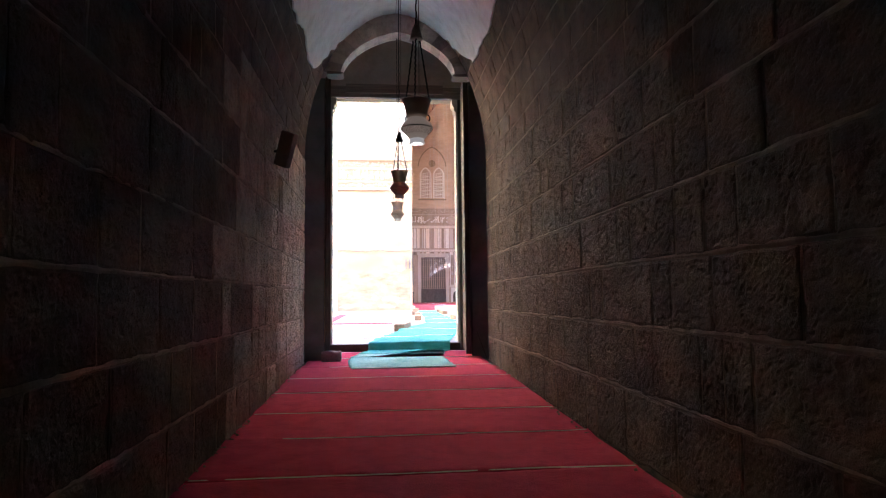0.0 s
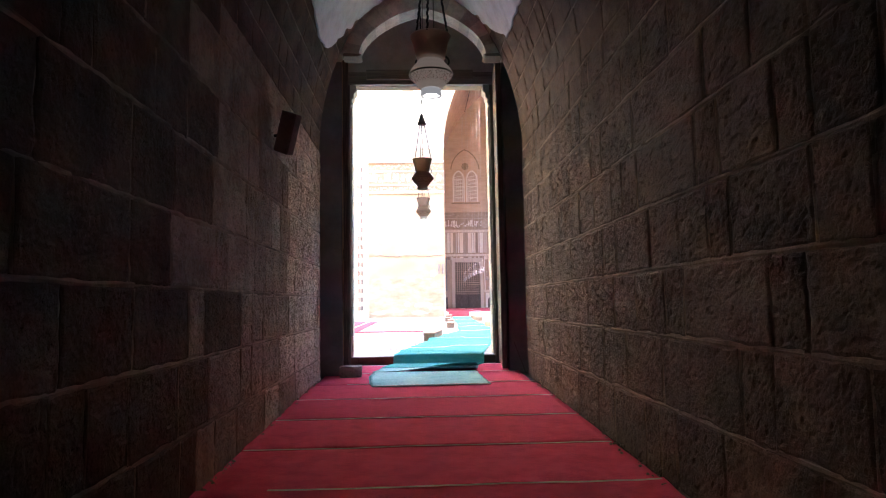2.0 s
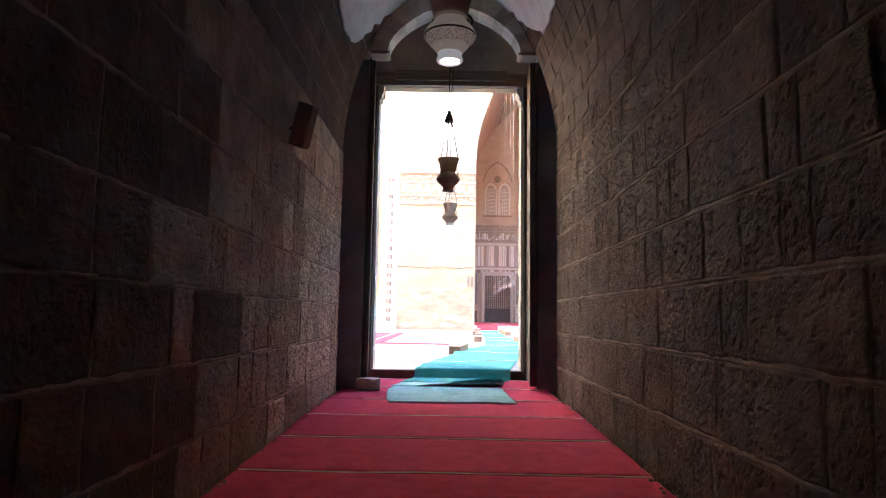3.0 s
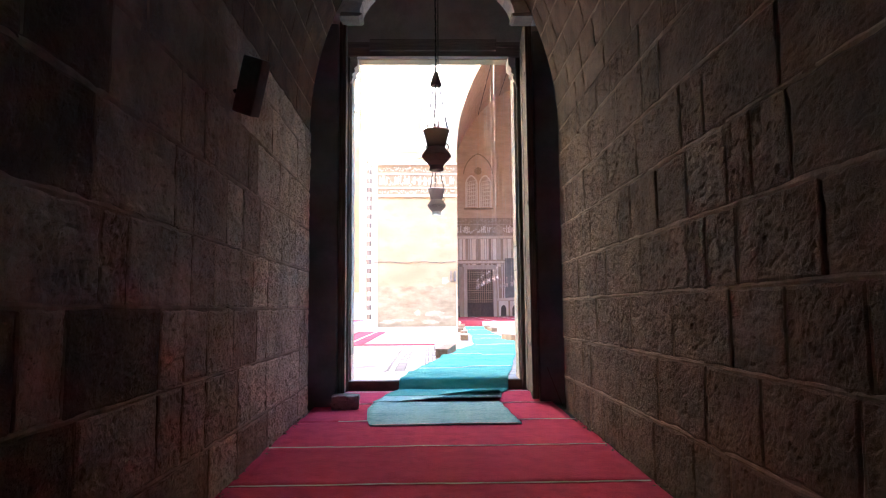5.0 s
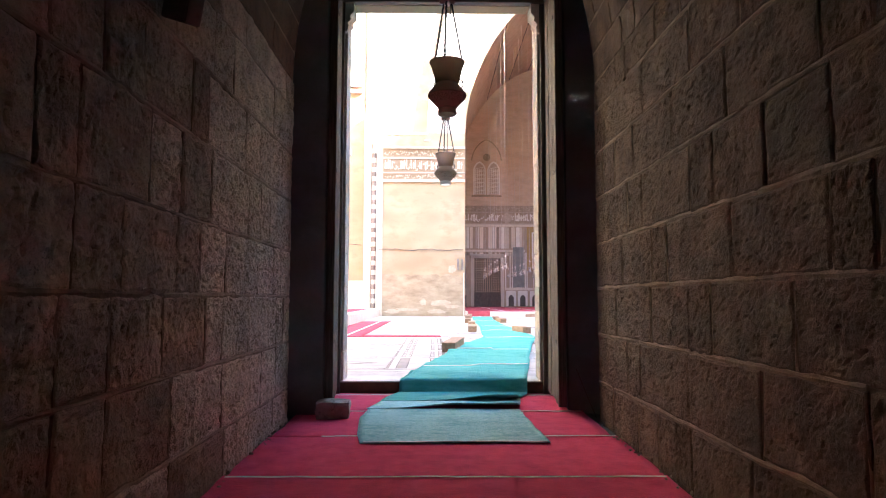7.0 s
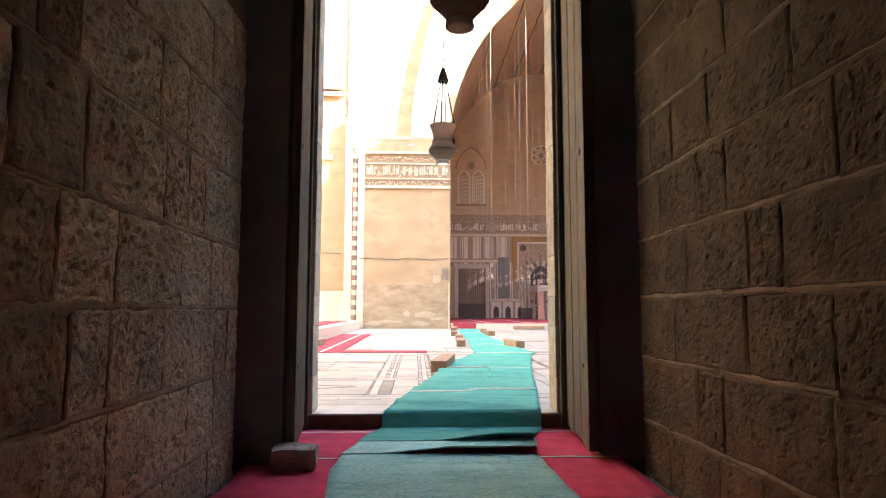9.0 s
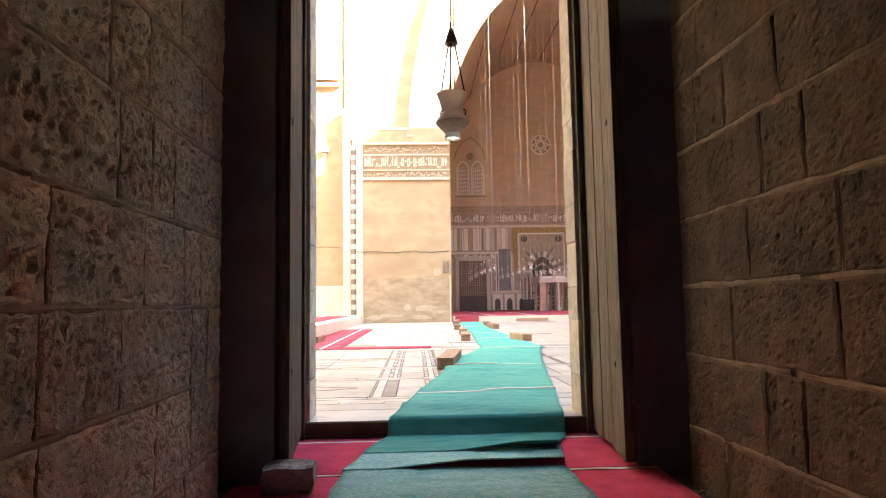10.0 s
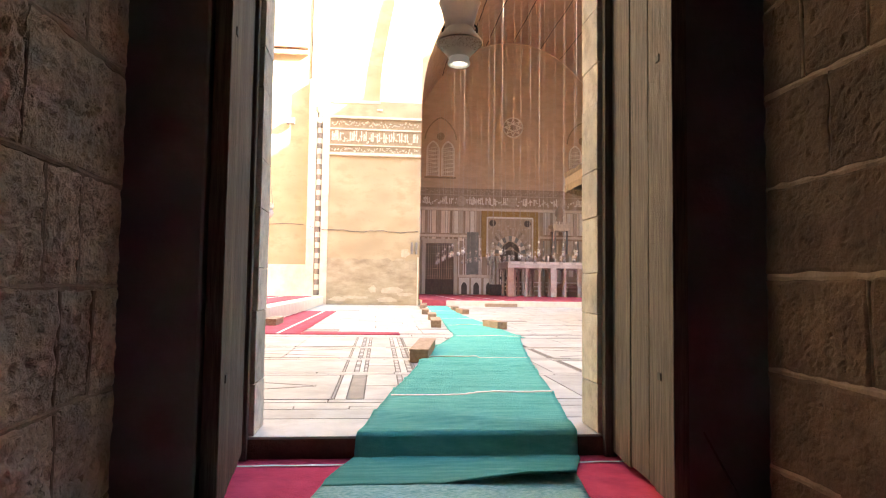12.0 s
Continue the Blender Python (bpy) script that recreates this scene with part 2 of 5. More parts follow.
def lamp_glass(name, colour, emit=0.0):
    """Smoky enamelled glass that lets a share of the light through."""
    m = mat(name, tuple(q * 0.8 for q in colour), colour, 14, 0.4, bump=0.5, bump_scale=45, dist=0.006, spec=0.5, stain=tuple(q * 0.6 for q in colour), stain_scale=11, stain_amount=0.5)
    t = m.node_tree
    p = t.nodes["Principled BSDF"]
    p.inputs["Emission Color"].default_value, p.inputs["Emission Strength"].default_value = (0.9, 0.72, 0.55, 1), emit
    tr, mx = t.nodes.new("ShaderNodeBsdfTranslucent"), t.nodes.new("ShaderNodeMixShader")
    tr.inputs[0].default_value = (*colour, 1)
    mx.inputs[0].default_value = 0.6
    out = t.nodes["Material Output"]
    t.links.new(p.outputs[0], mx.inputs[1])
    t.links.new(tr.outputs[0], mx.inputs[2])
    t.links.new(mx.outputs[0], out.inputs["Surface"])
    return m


ENAMEL = lamp_glass("smoky_enamel_glass", (0.84, 0.74, 0.66))
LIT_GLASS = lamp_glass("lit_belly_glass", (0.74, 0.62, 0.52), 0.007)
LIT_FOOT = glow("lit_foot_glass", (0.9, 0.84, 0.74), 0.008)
BULB = glow("lit_lamp_bulb", (1.0, 0.97, 0.9), 0.3)
ABLAQ_DARK = mat("dark_ablaq_stone", (0.22, 0.17, 0.13), (0.3, 0.24, 0.19), 4, 0.7, bump=0.2, vary=0.2)


# ---- building helpers ----
def finish(ob, m, smooth=False):
    ob.data.materials.append(m)
    if smooth:
        for f in ob.data.polygons:
            f.use_smooth = True
    return ob


def part(name, bm, material, parent=None, label="", smooth=False):
    """Links a bmesh as one mesh object under a thing or a part."""
    me = bpy.data.meshes.new(name)
    bmesh.ops.recalc_face_normals(bm, faces=bm.faces)
    bm.to_mesh(me)
    bm.free()
    ob = finish(new(name, me), material, smooth)
    if parent:
        ob.parent = parent
    if label:
        ob["label"] = label
    return ob


def box(bm, x0, x1, y0, y1, z0, z1, m=None, bevel=0.0):
    r = bmesh.ops.create_cube(bm, size=1)
    vs = r["verts"]
    mt = Matrix.Translation(((x0 + x1) / 2, (y0 + y1) / 2, (z0 + z1) / 2)) @ Matrix.Diagonal((x1 - x0, y1 - y0, z1 - z0, 1))
    bmesh.ops.transform(bm, matrix=(m @ mt) if m else mt, verts=vs)
    if bevel:
        es = list({e for v in vs for e in v.link_edges})
        bmesh.ops.bevel(bm, geom=es, offset=bevel, segments=2, profile=0.6, affect="EDGES")


def boxes(*rows, bevel=0.0):
    bm = bmesh.new()
    for r in rows:
        box(bm, *r, bevel=bevel)
    return bm


def lathe(profile, segs=24, bm=None, m=None):
    """A turned shape from (radius, height) pairs."""
    bm = bm or bmesh.new()
    rings = []
    for r, z in profile:
        ring = []
        for i in range(segs):
            a = 2 * math.pi * i / segs
            v = Vector((r * math.cos(a), r * math.sin(a), z))
            ring.append(bm.verts.new(m @ v if m else v))
        rings.append(ring)
    for a, b in zip(rings, rings[1:]):
        for i in range(segs):
            j = (i + 1) % segs
            bm.faces.new((a[i], a[j], b[j], b[i]))
    bm.faces.new(rings[0][::-1])
    bm.faces.new(rings[-1])
    return bm


def rod(bm, a, b, r, segs=6, r2=None):
    a, b = Vector(a), Vector(b)
    d = b - a
    m = Matrix.Translation(a) @ d.to_track_quat("Z", "Y").to_matrix().to_4x4()
    lathe([(r, 0), (r if r2 is None else r2, d.length)], segs, bm, m)


def empty(name, x, y, z, rz=0.0):
    ob = new(name)
    ob.matrix_world = pose(x, y, z, 0, 0, rz)
    ob.empty_display_size = 0.1
    return ob


def prism(outline, y0, y1, bm=None):
    """A slab with the outline [(x, z)] between y0 and y1."""
    bm = bm or bmesh.new()
    a = [bm.verts.new((x, y0, z)) for x, z in outline]
    b = [bm.verts.new((x, y1, z)) for x, z in outline]
    bm.faces.new(a)
    bm.faces.new(b[::-1])
    n = len(a)
    for i in range(n):
        j = (i + 1) % n
        bm.faces.new((a[i], b[i], b[j], a[j]))
    return bm


def keel(u):
    """Height of the pointed arch, 0 to 1, at the share u of its half span."""
    return max(0.0, 1 - abs(u) ** 1.45) ** 0.55


def round_arch(u):
    return math.sqrt(max(0.0, 1 - u * u))


def arch_points(cx, half, spring, rise, n=24, shape=keel):
    out = []
    for i in range(n + 1):
        u = -math.cos(math.pi * i / n)
        out.append((cx + half * u, spring + rise * shape(u)))
    return out


def arch_wall(bm, cx, half, spring, rise, x0, x1, z0, z1, y0, y1, n=32, shape=keel):
    """A wall with an arched opening that goes through it."""
    pts = arch_points(cx, half, spring, rise, n, shape)
    if x0 < cx - half:
        box(bm, x0, cx - half, y0, y1, z0, z1)
    if x1 > cx + half:
        box(bm, cx + half, x1, y0, y1, z0, z1)
    for (xa, za), (xb, zb) in zip(pts, pts[1:]):
        prism([(xa, za), (xb, zb), (xb, z1), (xa, z1)], y0, y1, bm)
    bmesh.ops.remove_doubles(bm, verts=bm.verts, dist=0.0005)


# ---- the passage ----
LEFT, RIGHT, WALL_END, BACK = -1.36, 2.39, 13.1, -7.0
MID, HALF, SPRING, RISE = (LEFT + RIGHT) / 2, (RIGHT - LEFT) / 2, 4.1, 3.2
DOOR_Y, JAMB_L, JAMB_R, DOOR_TOP, YARD = 14.93, -0.96, 1.99, 5.96, 0.27


def barrel(u):
    """Height of the passage vault, 0 to 1, at the share u of its half span: nearly round, with a slight point."""
    return max(0.0, 1 - abs(u) ** 1.9) ** 0.52


def floor_z(y):
    return 0.02 * (min(y, 15.0) - 10.5)


bm = bmesh.new()
v = [bm.verts.new(p) for p in ((LEFT - 0.6, BACK - 0.5, floor_z(BACK) - 0.03), (RIGHT + 0.6, BACK - 0.5, floor_z(BACK) - 0.03), (RIGHT + 0.6, DOOR_Y + 0.1, floor_z(15) - 0.03), (LEFT - 0.6, DOOR_Y + 0.1, floor_z(15) - 0.03))]
bm.faces.new(v)
r = bmesh.ops.extrude_face_region(bm, geom=list(bm.faces))
bmesh.ops.translate(bm, vec=(0, 0, -0.4), verts=[g for g in r["geom"] if isinstance(g, bmesh.types.BMVert)])
tagged(part("floor_passage", bm, JOINT), "worn stone passage floor under the carpets", "floor", kind="structure")

wall_l = tagged(part("wall_west", boxes((LEFT - 0.75, LEFT + 0.016, BACK, WALL_END, -0.8, SPRING + 0.02)), MORTAR), "dark brown limestone passage wall with pale mortar joints", "wall", kind="structure")
wall_r = tagged(part("wall_east", boxes((RIGHT - 0.016, RIGHT + 0.75, BACK, WALL_END, -0.8, SPRING + 0.02)), MORTAR), "dark brown limestone passage wall with pale mortar joints", "wall", kind="structure")
# Added out of view: keeps light out from behind, dark so little bounces back.
tagged(part("wall_south", boxes((LEFT - 1, RIGHT + 1, BACK - 0.5, BACK, -0.8, 9)), STONE), "plain unseen wall added to close the passage behind", "wall", kind="structure")

# vault shell, then its stone courses and the white plaster on its crown
def vault_shell(y0, y1, off_in, off_out, u_max=1.0, n=40):
    bm = bmesh.new()
    rows = []
    for y in (y0, y1):
        for off in (off_in, off_out):
            row = []
            for i in range(n + 1):
                u = -math.cos(math.pi * i / n) * u_max
                h = barrel(u)
                nx, nz = u, max(0.25, h)
                ln = math.hypot(nx, nz)
                row.append(bm.verts.new((MID + HALF * u + off * nx / ln, y, SPRING + RISE * h + off * nz / ln)))
            rows.append(row)
    a, b, c, d = rows
    for i in range(n):
        bm.faces.new((a[i], a[i + 1], c[i + 1], c[i]))
        bm.faces.new((b[i], d[i], d[i + 1], b[i + 1]))
        bm.faces.new((a[i], b[i], b[i + 1], a[i + 1]))
        bm.faces.new((c[i], c[i + 1], d[i + 1], d[i]))
    for i in (0, n):
        bm.faces.new((a[i], c[i], d[i], b[i]))
    return bm


vault = tagged(part("ceiling_vault", vault_shell(BACK, WALL_END, -0.02, 0.75), MORTAR), "pointed barrel vault of dark stone over the passage", "ceiling", kind="structure")

rng = random.Random(4)


def vault_place(s):
    """Place and inward normal on the right half of the vault at the share s of its height."""
    lo, hi = 0.0, 1.0
    for _ in range(30):
        m = (lo + hi) / 2
        if barrel(m) > s:
            lo = m
        else:
            hi = m
    du = 0.004
    u = lo
    dz = RISE * (barrel(max(0, u - du)) - barrel(min(1, u + du)))
    dx = -HALF * 2 * du
    nrm = Vector((-dz, 0, dx)).normalized()
    return HALF * u, SPRING + RISE * s, nrm


def stone_front(bm, m, w, h, d, rg, nx=6, ny=5, rough=0.014, holes=0.0):
    """One rough ashlar: a bowed, uneven front with rounded arrises, running back by d. The front faces local -y."""
    seed = Vector((rg.uniform(0, 90), rg.uniform(0, 90), rg.uniform(0, 90)))
    grid = []
    for j in range(ny + 1):
        row = []
        for i in range(nx + 1):
            x, z = (i / nx - 0.5), (j / ny - 0.5)
            edge = min(0.5 - abs(x), 0.5 - abs(z))
            px = x * w + 0.02 * noise.noise(seed + Vector((x * 5, z * 5, 3)))
            pz = z * h + 0.02 * noise.noise(seed + Vector((x * 5, z * 5, 7)))
            y = -0.03 - rough * abs(noise.noise(seed + Vector((x * w * 6, 2, z * h * 6)))) - rough * 0.8 * abs(noise.noise(seed + Vector((x * w * 15, 5, z * h * 15)))) + (0.009 if edge < 0.001 else 0.0)
            if holes and edge > 0.04:
                y += holes * min(1.0, 4 * max(0.0, noise.noise(seed + Vector((x * w * 17, 4, z * h * 19))) - 0.22)) + holes * min(1.0, 4 * max(0.0, noise.noise(seed + Vector((x * w * 36, 8, z * h * 38))) - 0.3))
            row.append(bm.verts.new(m @ Vector((px, y, pz))))
        grid.append(row)
    for j in range(ny):
        for i in range(nx):
            bm.faces.new((grid[j][i], grid[j][i + 1], grid[j + 1][i + 1], grid[j + 1][i]))
    rim = [grid[0][i] for i in range(nx)] + [grid[j][nx] for j in range(ny)] + [grid[ny][i] for i in range(nx, 0, -1)] + [grid[j][0] for j in range(ny, 0, -1)]
    inv = m.inverted()
    back = [bm.verts.new(m @ Vector(((inv @ q.co).x, d, (inv @ q.co).z))) for q in rim]
    n = len(rim)
    for i in range(n):
        bm.faces.new((rim[i], back[i], back[(i + 1) % n], rim[(i + 1) % n]))


def course_lengths(y0, y1, rg):
    ys, y = [], y0
    while y < y1 - 0.2:
        ln = rg.choice((0.32, 0.45, 0.6, 0.75, 0.9, 1.05)) * rg.uniform(0.9, 1.1)
        if y1 - (y + ln) < 0.3:
            ln = y1 - y
        ys.append((y, y + ln))
        y += ln
    return ys


# stones of the curved haunches, joined to the vault
bm = bmesh.new()
for side in (-1, 1):
    s = 0.0
    while s < 0.66:
        s2 = s + 0.115
        xa, za, na = vault_place(s)
        xb, zb, nb = vault_place(s2)
        for ya, yb in course_lengths(BACK + 4, WALL_END - 0.02, rng):
            c = Vector((MID + side * (xa + xb) / 2, (ya + yb) / 2, (za + zb) / 2))
            up = Vector((side * (xb - xa), 0, zb - za)).normalized()
            along = Vector((0, 1 if side < 0 else -1, 0))
            fwd = Vector((-side * abs(na.x), 0, -abs(na.z))).normalized()
            fwd = (fwd - up * fwd.dot(up)).normalized()
            m = Matrix((along, -fwd, up)).transposed().to_4x4()
            m.translation = c
            stone_front(bm, m, yb - ya - 0.03, math.hypot(xb - xa, zb - za) - 0.035, 0.06, rng, 5, 4)
        s = s2
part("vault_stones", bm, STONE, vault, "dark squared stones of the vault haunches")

# white plaster with a torn lower edge
bm = bmesh.new()
N_A, N_Y = 36, 90
for side in (-1, 1):
    rows = []
    for j in range(N_Y + 1):
        y = 7.5 + 4.5 * j / N_Y
        ragged = (0.47 if side < 0 else 0.545) + 0.03 * noise.noise(Vector((y * 1.1, side * 9, 0))) + 0.02 * noise.noise(Vector((y * 4.0, side * 9, 5)))
        row = []
        for i in range(N_A + 1):
            s = ragged + (1.0 - ragged) * i / N_A
            x, z, nm = vault_place(min(s, 0.99999))
            yy = y
            if j == N_Y:
                yy = min(13.08, y + 1.1 * min(1.0, max(0.0, (s - 0.48) / 0.42)) ** 0.7 - (0.3 * max(0.0, 1 - (s - 0.54) * 8) if side > 0 else 0.0) + 0.14 * noise.noise(Vector((s * 25, side * 4, 8))) * min(1.0, 4 * (1.02 - s)))
            t = 0.085
            row.append(bm.verts.new((MID + side * (x - t * abs(nm.x)), yy, z - t * abs(nm.z) + 0.01 * noise.noise(Vector((x * 2, y * 2, side))))))
        rows.append(row)
    for a, b in zip(rows, rows[1:]):
        for i in range(N_A):
            bm.faces.new((a[i], a[i + 1], b[i + 1], b[i]))
bmesh.ops.remove_doubles(bm, verts=bm.verts, dist=0.004)
bmesh.ops.recalc_face_normals(bm, faces=bm.faces)
bmesh.ops.solidify(bm, geom=list(bm.faces), thickness=-0.03)
part("vault_plaster", bm, PLASTER, vault, "flaking white plaster on the vault crown", smooth=False)

# recess for the door leaves, arch over them, wall of the doorway
rec = boxes((RIGHT + 0.32, RIGHT + 0.8, WALL_END, DOOR_Y, -0.8, 6.15), (LEFT - 0.8, LEFT - 0.2, WALL_END, DOOR_Y, -0.8, 6.15),
            (RIGHT + 0.3, RIGHT + 0.8, WALL_END + 0.01, DOOR_Y, 6.15, 8.8), (LEFT - 0.8, LEFT - 0.3, WALL_END + 0.01, DOOR_Y, 6.15, 8.8))
tagged(part("wall_recess", rec, GRIMY), "dark smooth recess walls beside the open door leaves", "wall", kind="structure")


def upright_block(outline, z0, z1):
    """A block with the ground plan [(x, y)]."""
    bm = bmesh.new()
    lo = [bm.verts.new((x, y, z0)) for x, y in outline]
    hi = [bm.verts.new((x, y, z1)) for x, y in outline]
    bm.faces.new(lo[::-1])
    bm.faces.new(hi)
    for i in range(len(lo)):
        j = (i + 1) % len(lo)
        bm.faces.new((lo[i], lo[j], hi[j], hi[i]))
    edges = [e for e in bm.edges if abs(e.verts[0].co.z - e.verts[1].co.z) > 1]
    bmesh.ops.bevel(bm, geom=edges, offset=0.02, segments=2, profile=0.5, affect="EDGES")
    return bm


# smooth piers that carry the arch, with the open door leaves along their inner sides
tagged(part("pier_west", upright_block([(LEFT - 0.3, 13.28), (-0.955, 13.33), (-1.13, DOOR_Y - 0.16), (LEFT - 0.3, DOOR_Y - 0.16)], -0.3, 5.88), PIER_PLASTER), "smooth dark grey plastered pier beside the open door leaf", "pier", kind="structure")
tagged(part("pier_east", upright_block([(2.09, 13.58), (RIGHT + 0.4, 13.55), (RIGHT + 0.4, DOOR_Y - 0.16), (2.2, DOOR_Y - 0.16)], -0.3, 5.88), PIER_PLASTER), "smooth dark grey plastered pier beside the open door leaf", "pier", kind="structure")
A_MID, A_HALF, A_SPRING, A_RISE, A_Y = 0.565, 1.17, 5.93, 0.88, 13.1
bm = bmesh.new()
arch_wall(bm, A_MID, A_HALF + 0.45, A_SPRING, A_RISE + 0.5, LEFT - 0.3, RIGHT + 0.3, 5.9, 8.8, A_Y + 0.02, A_Y + 0.42)
end_wall = tagged(part("wall_arch", bm, ARCH_STONE), "dark wall with a pale stone arch above the doorway", "wall", kind="structure")
tagged(part("ceiling_recess", boxes((LEFT - 0.8, RIGHT + 0.8, A_Y + 0.42, DOOR_Y, 7.9, 8.8)), GRIMY), "dark smooth ceiling of the door recess", "ceiling", kind="structure")
tagged(part("wall_tympanum", boxes((LEFT - 0.8, RIGHT + 0.8, DOOR_Y - 0.06, DOOR_Y + 0.02, DOOR_TOP + 0.28, 8.8)), GRIMY), "dark smooth tympanum above the wooden lintel", "wall", kind="structure")
inner, outer = arch_points(A_MID, A_HALF, A_SPRING, A_RISE, 60), arch_points(A_MID, A_HALF + 0.45, A_SPRING, A_RISE + 0.5, 60)
COUNT = 13
for k in range(COUNT):
    a, b = round(60 * k / COUNT), round(60 * (k + 1) / COUNT)
    jut = rng.uniform(-0.012, 0.012)
    pts = [inner[i] for i in range(a, b + 1)] + [outer[i] for i in range(b, a - 1, -1)]
    cx, cz = sum(p[0] for p in pts) / len(pts), sum(p[1] for p in pts) / len(pts)
    pts = [(cx + (x - cx) * 0.985, cz + (z - cz) * 0.985) for x, z in pts]
    part("voussoir", prism(pts, A_Y - 0.02 + jut, A_Y + 0.4), ARCH_STONE, end_wall)
for x0, x1 in ((A_MID - A_HALF - 0.3, A_MID - A_HALF + 0.04), (A_MID + A_HALF - 0.04, A_MID + A_HALF + 0.3)):
    bm = prism([(x0, 5.885), (x1 - 0.06, 5.885), (x1 - 0.01, 5.905), (x1, 5.93), (x0 + 0.02, 5.95)] if x0 < 0 else [(x0 + 0.06, 5.885), (x1, 5.885), (x1 - 0.02, 5.95), (x0, 5.93), (x0 + 0.01, 5.905)], A_Y - 0.04, A_Y + 0.3)
    part("corbel", bm, ARCH_BROWN, end_wall, "worn stone corbel under the arch")

# stones of the two walls, each a piece of its wall
BEDS_R = (-0.1, 0.5, 1.06, 1.595, 2.12, 2.67, 3.2, 3.73, SPRING)
BEDS_L = (-0.18, 0.4, 0.95, 1.49, 2.03, 2.63, 3.2, 3.75, SPRING)
# upright joints, course by course from the floor; the rest falls as it may
UPRIGHTS_R = ((5.75, 7.17, 8.61), (5.13, 5.48, 6.73, 7.6, 8.35, 9.29, 10.4, 11.55, 11.93),
              (5.11, 6.25, 6.62, 7.28, 7.93, 8.91, 9.95, 10.35, 11.2, 12.29), (4.24, 5.51, 6.9, 8.23, 8.55, 9.6, 10.77, 11.14, 12.05),
              (4.64, 5.95, 7.14, 7.55, 7.87, 9.15, 9.86, 10.25, 11.4), (7.2, 8.18, 8.58, 9.62, 10.59, 11.62),
              (7.45, 7.8, 8.97, 9.39, 10.2, 11.34, 12.64), ())
UPRIGHTS_L = ((9.72, 12.39), (8.0, 10.74, 11.91, 12.49), (5.63, 6.57, 8.0, 8.42, 10.7, 11.43, 12.46, 12.79), (7.21, 9.0, 9.74, 10.16, 11.7),
              (6.24, 7.11, 8.18, 11.77, 12.12), (6.48, 7.25, 8.26, 8.73, 10.26, 11.71), (10.83, 12.18), ())


def spans(known, rg):
    """Lengths of the stones of one course between its known upright joints, long stretches divided at will."""
    out, y = [], BACK + rg.uniform(-0.3, 0)
    for end in (*known, WALL_END):
        if end - y > 1.25:
            out += course_lengths(y, end, rg)
        else:
            out.append((y, end))
        y = end
    return out


def ribbon(bm, x, side, a, b, half, seed, rg):
    """A flush, uneven band of mortar from a to b, each (y, z), on the wall at x."""
    a, b = Vector(a), Vector(b)
    d = b - a
    n = max(2, int(d.length / 0.07))
    across = Vector((-d.y, d.x)).normalized()
    rows = []
    for i in range(n + 1):
        c = a + d * (i / n)
        q = Vector((c.x * 3.1, c.y * 3.1, seed))
        w0 = half * (1.0 + 0.75 * noise.noise(q * 1.7))
        w1 = half * (1.0 + 0.75 * noise.noise(q * 1.7 + Vector((0, 0, 40))))
        out = 0.036 + 0.008 * noise.noise(q * 0.8) + 0.005 * noise.noise(q * 5)
        mid = c + across * (0.012 * noise.noise(q * 0.6 + Vector((9, 0, 0))))
        rows.append([bm.verts.new((x - side * o, mid.x + across.x * k, mid.y + across.y * k)) for o, k in ((-0.01, -w0), (out - 0.006, -w0 * 0.75), (out, 0), (out - 0.006, w1 * 0.75), (-0.01, w1))])
    for p, q in zip(rows, rows[1:]):
        for k in range(4):
            bm.faces.new((p[k], p[k + 1], q[k + 1], q[k]))


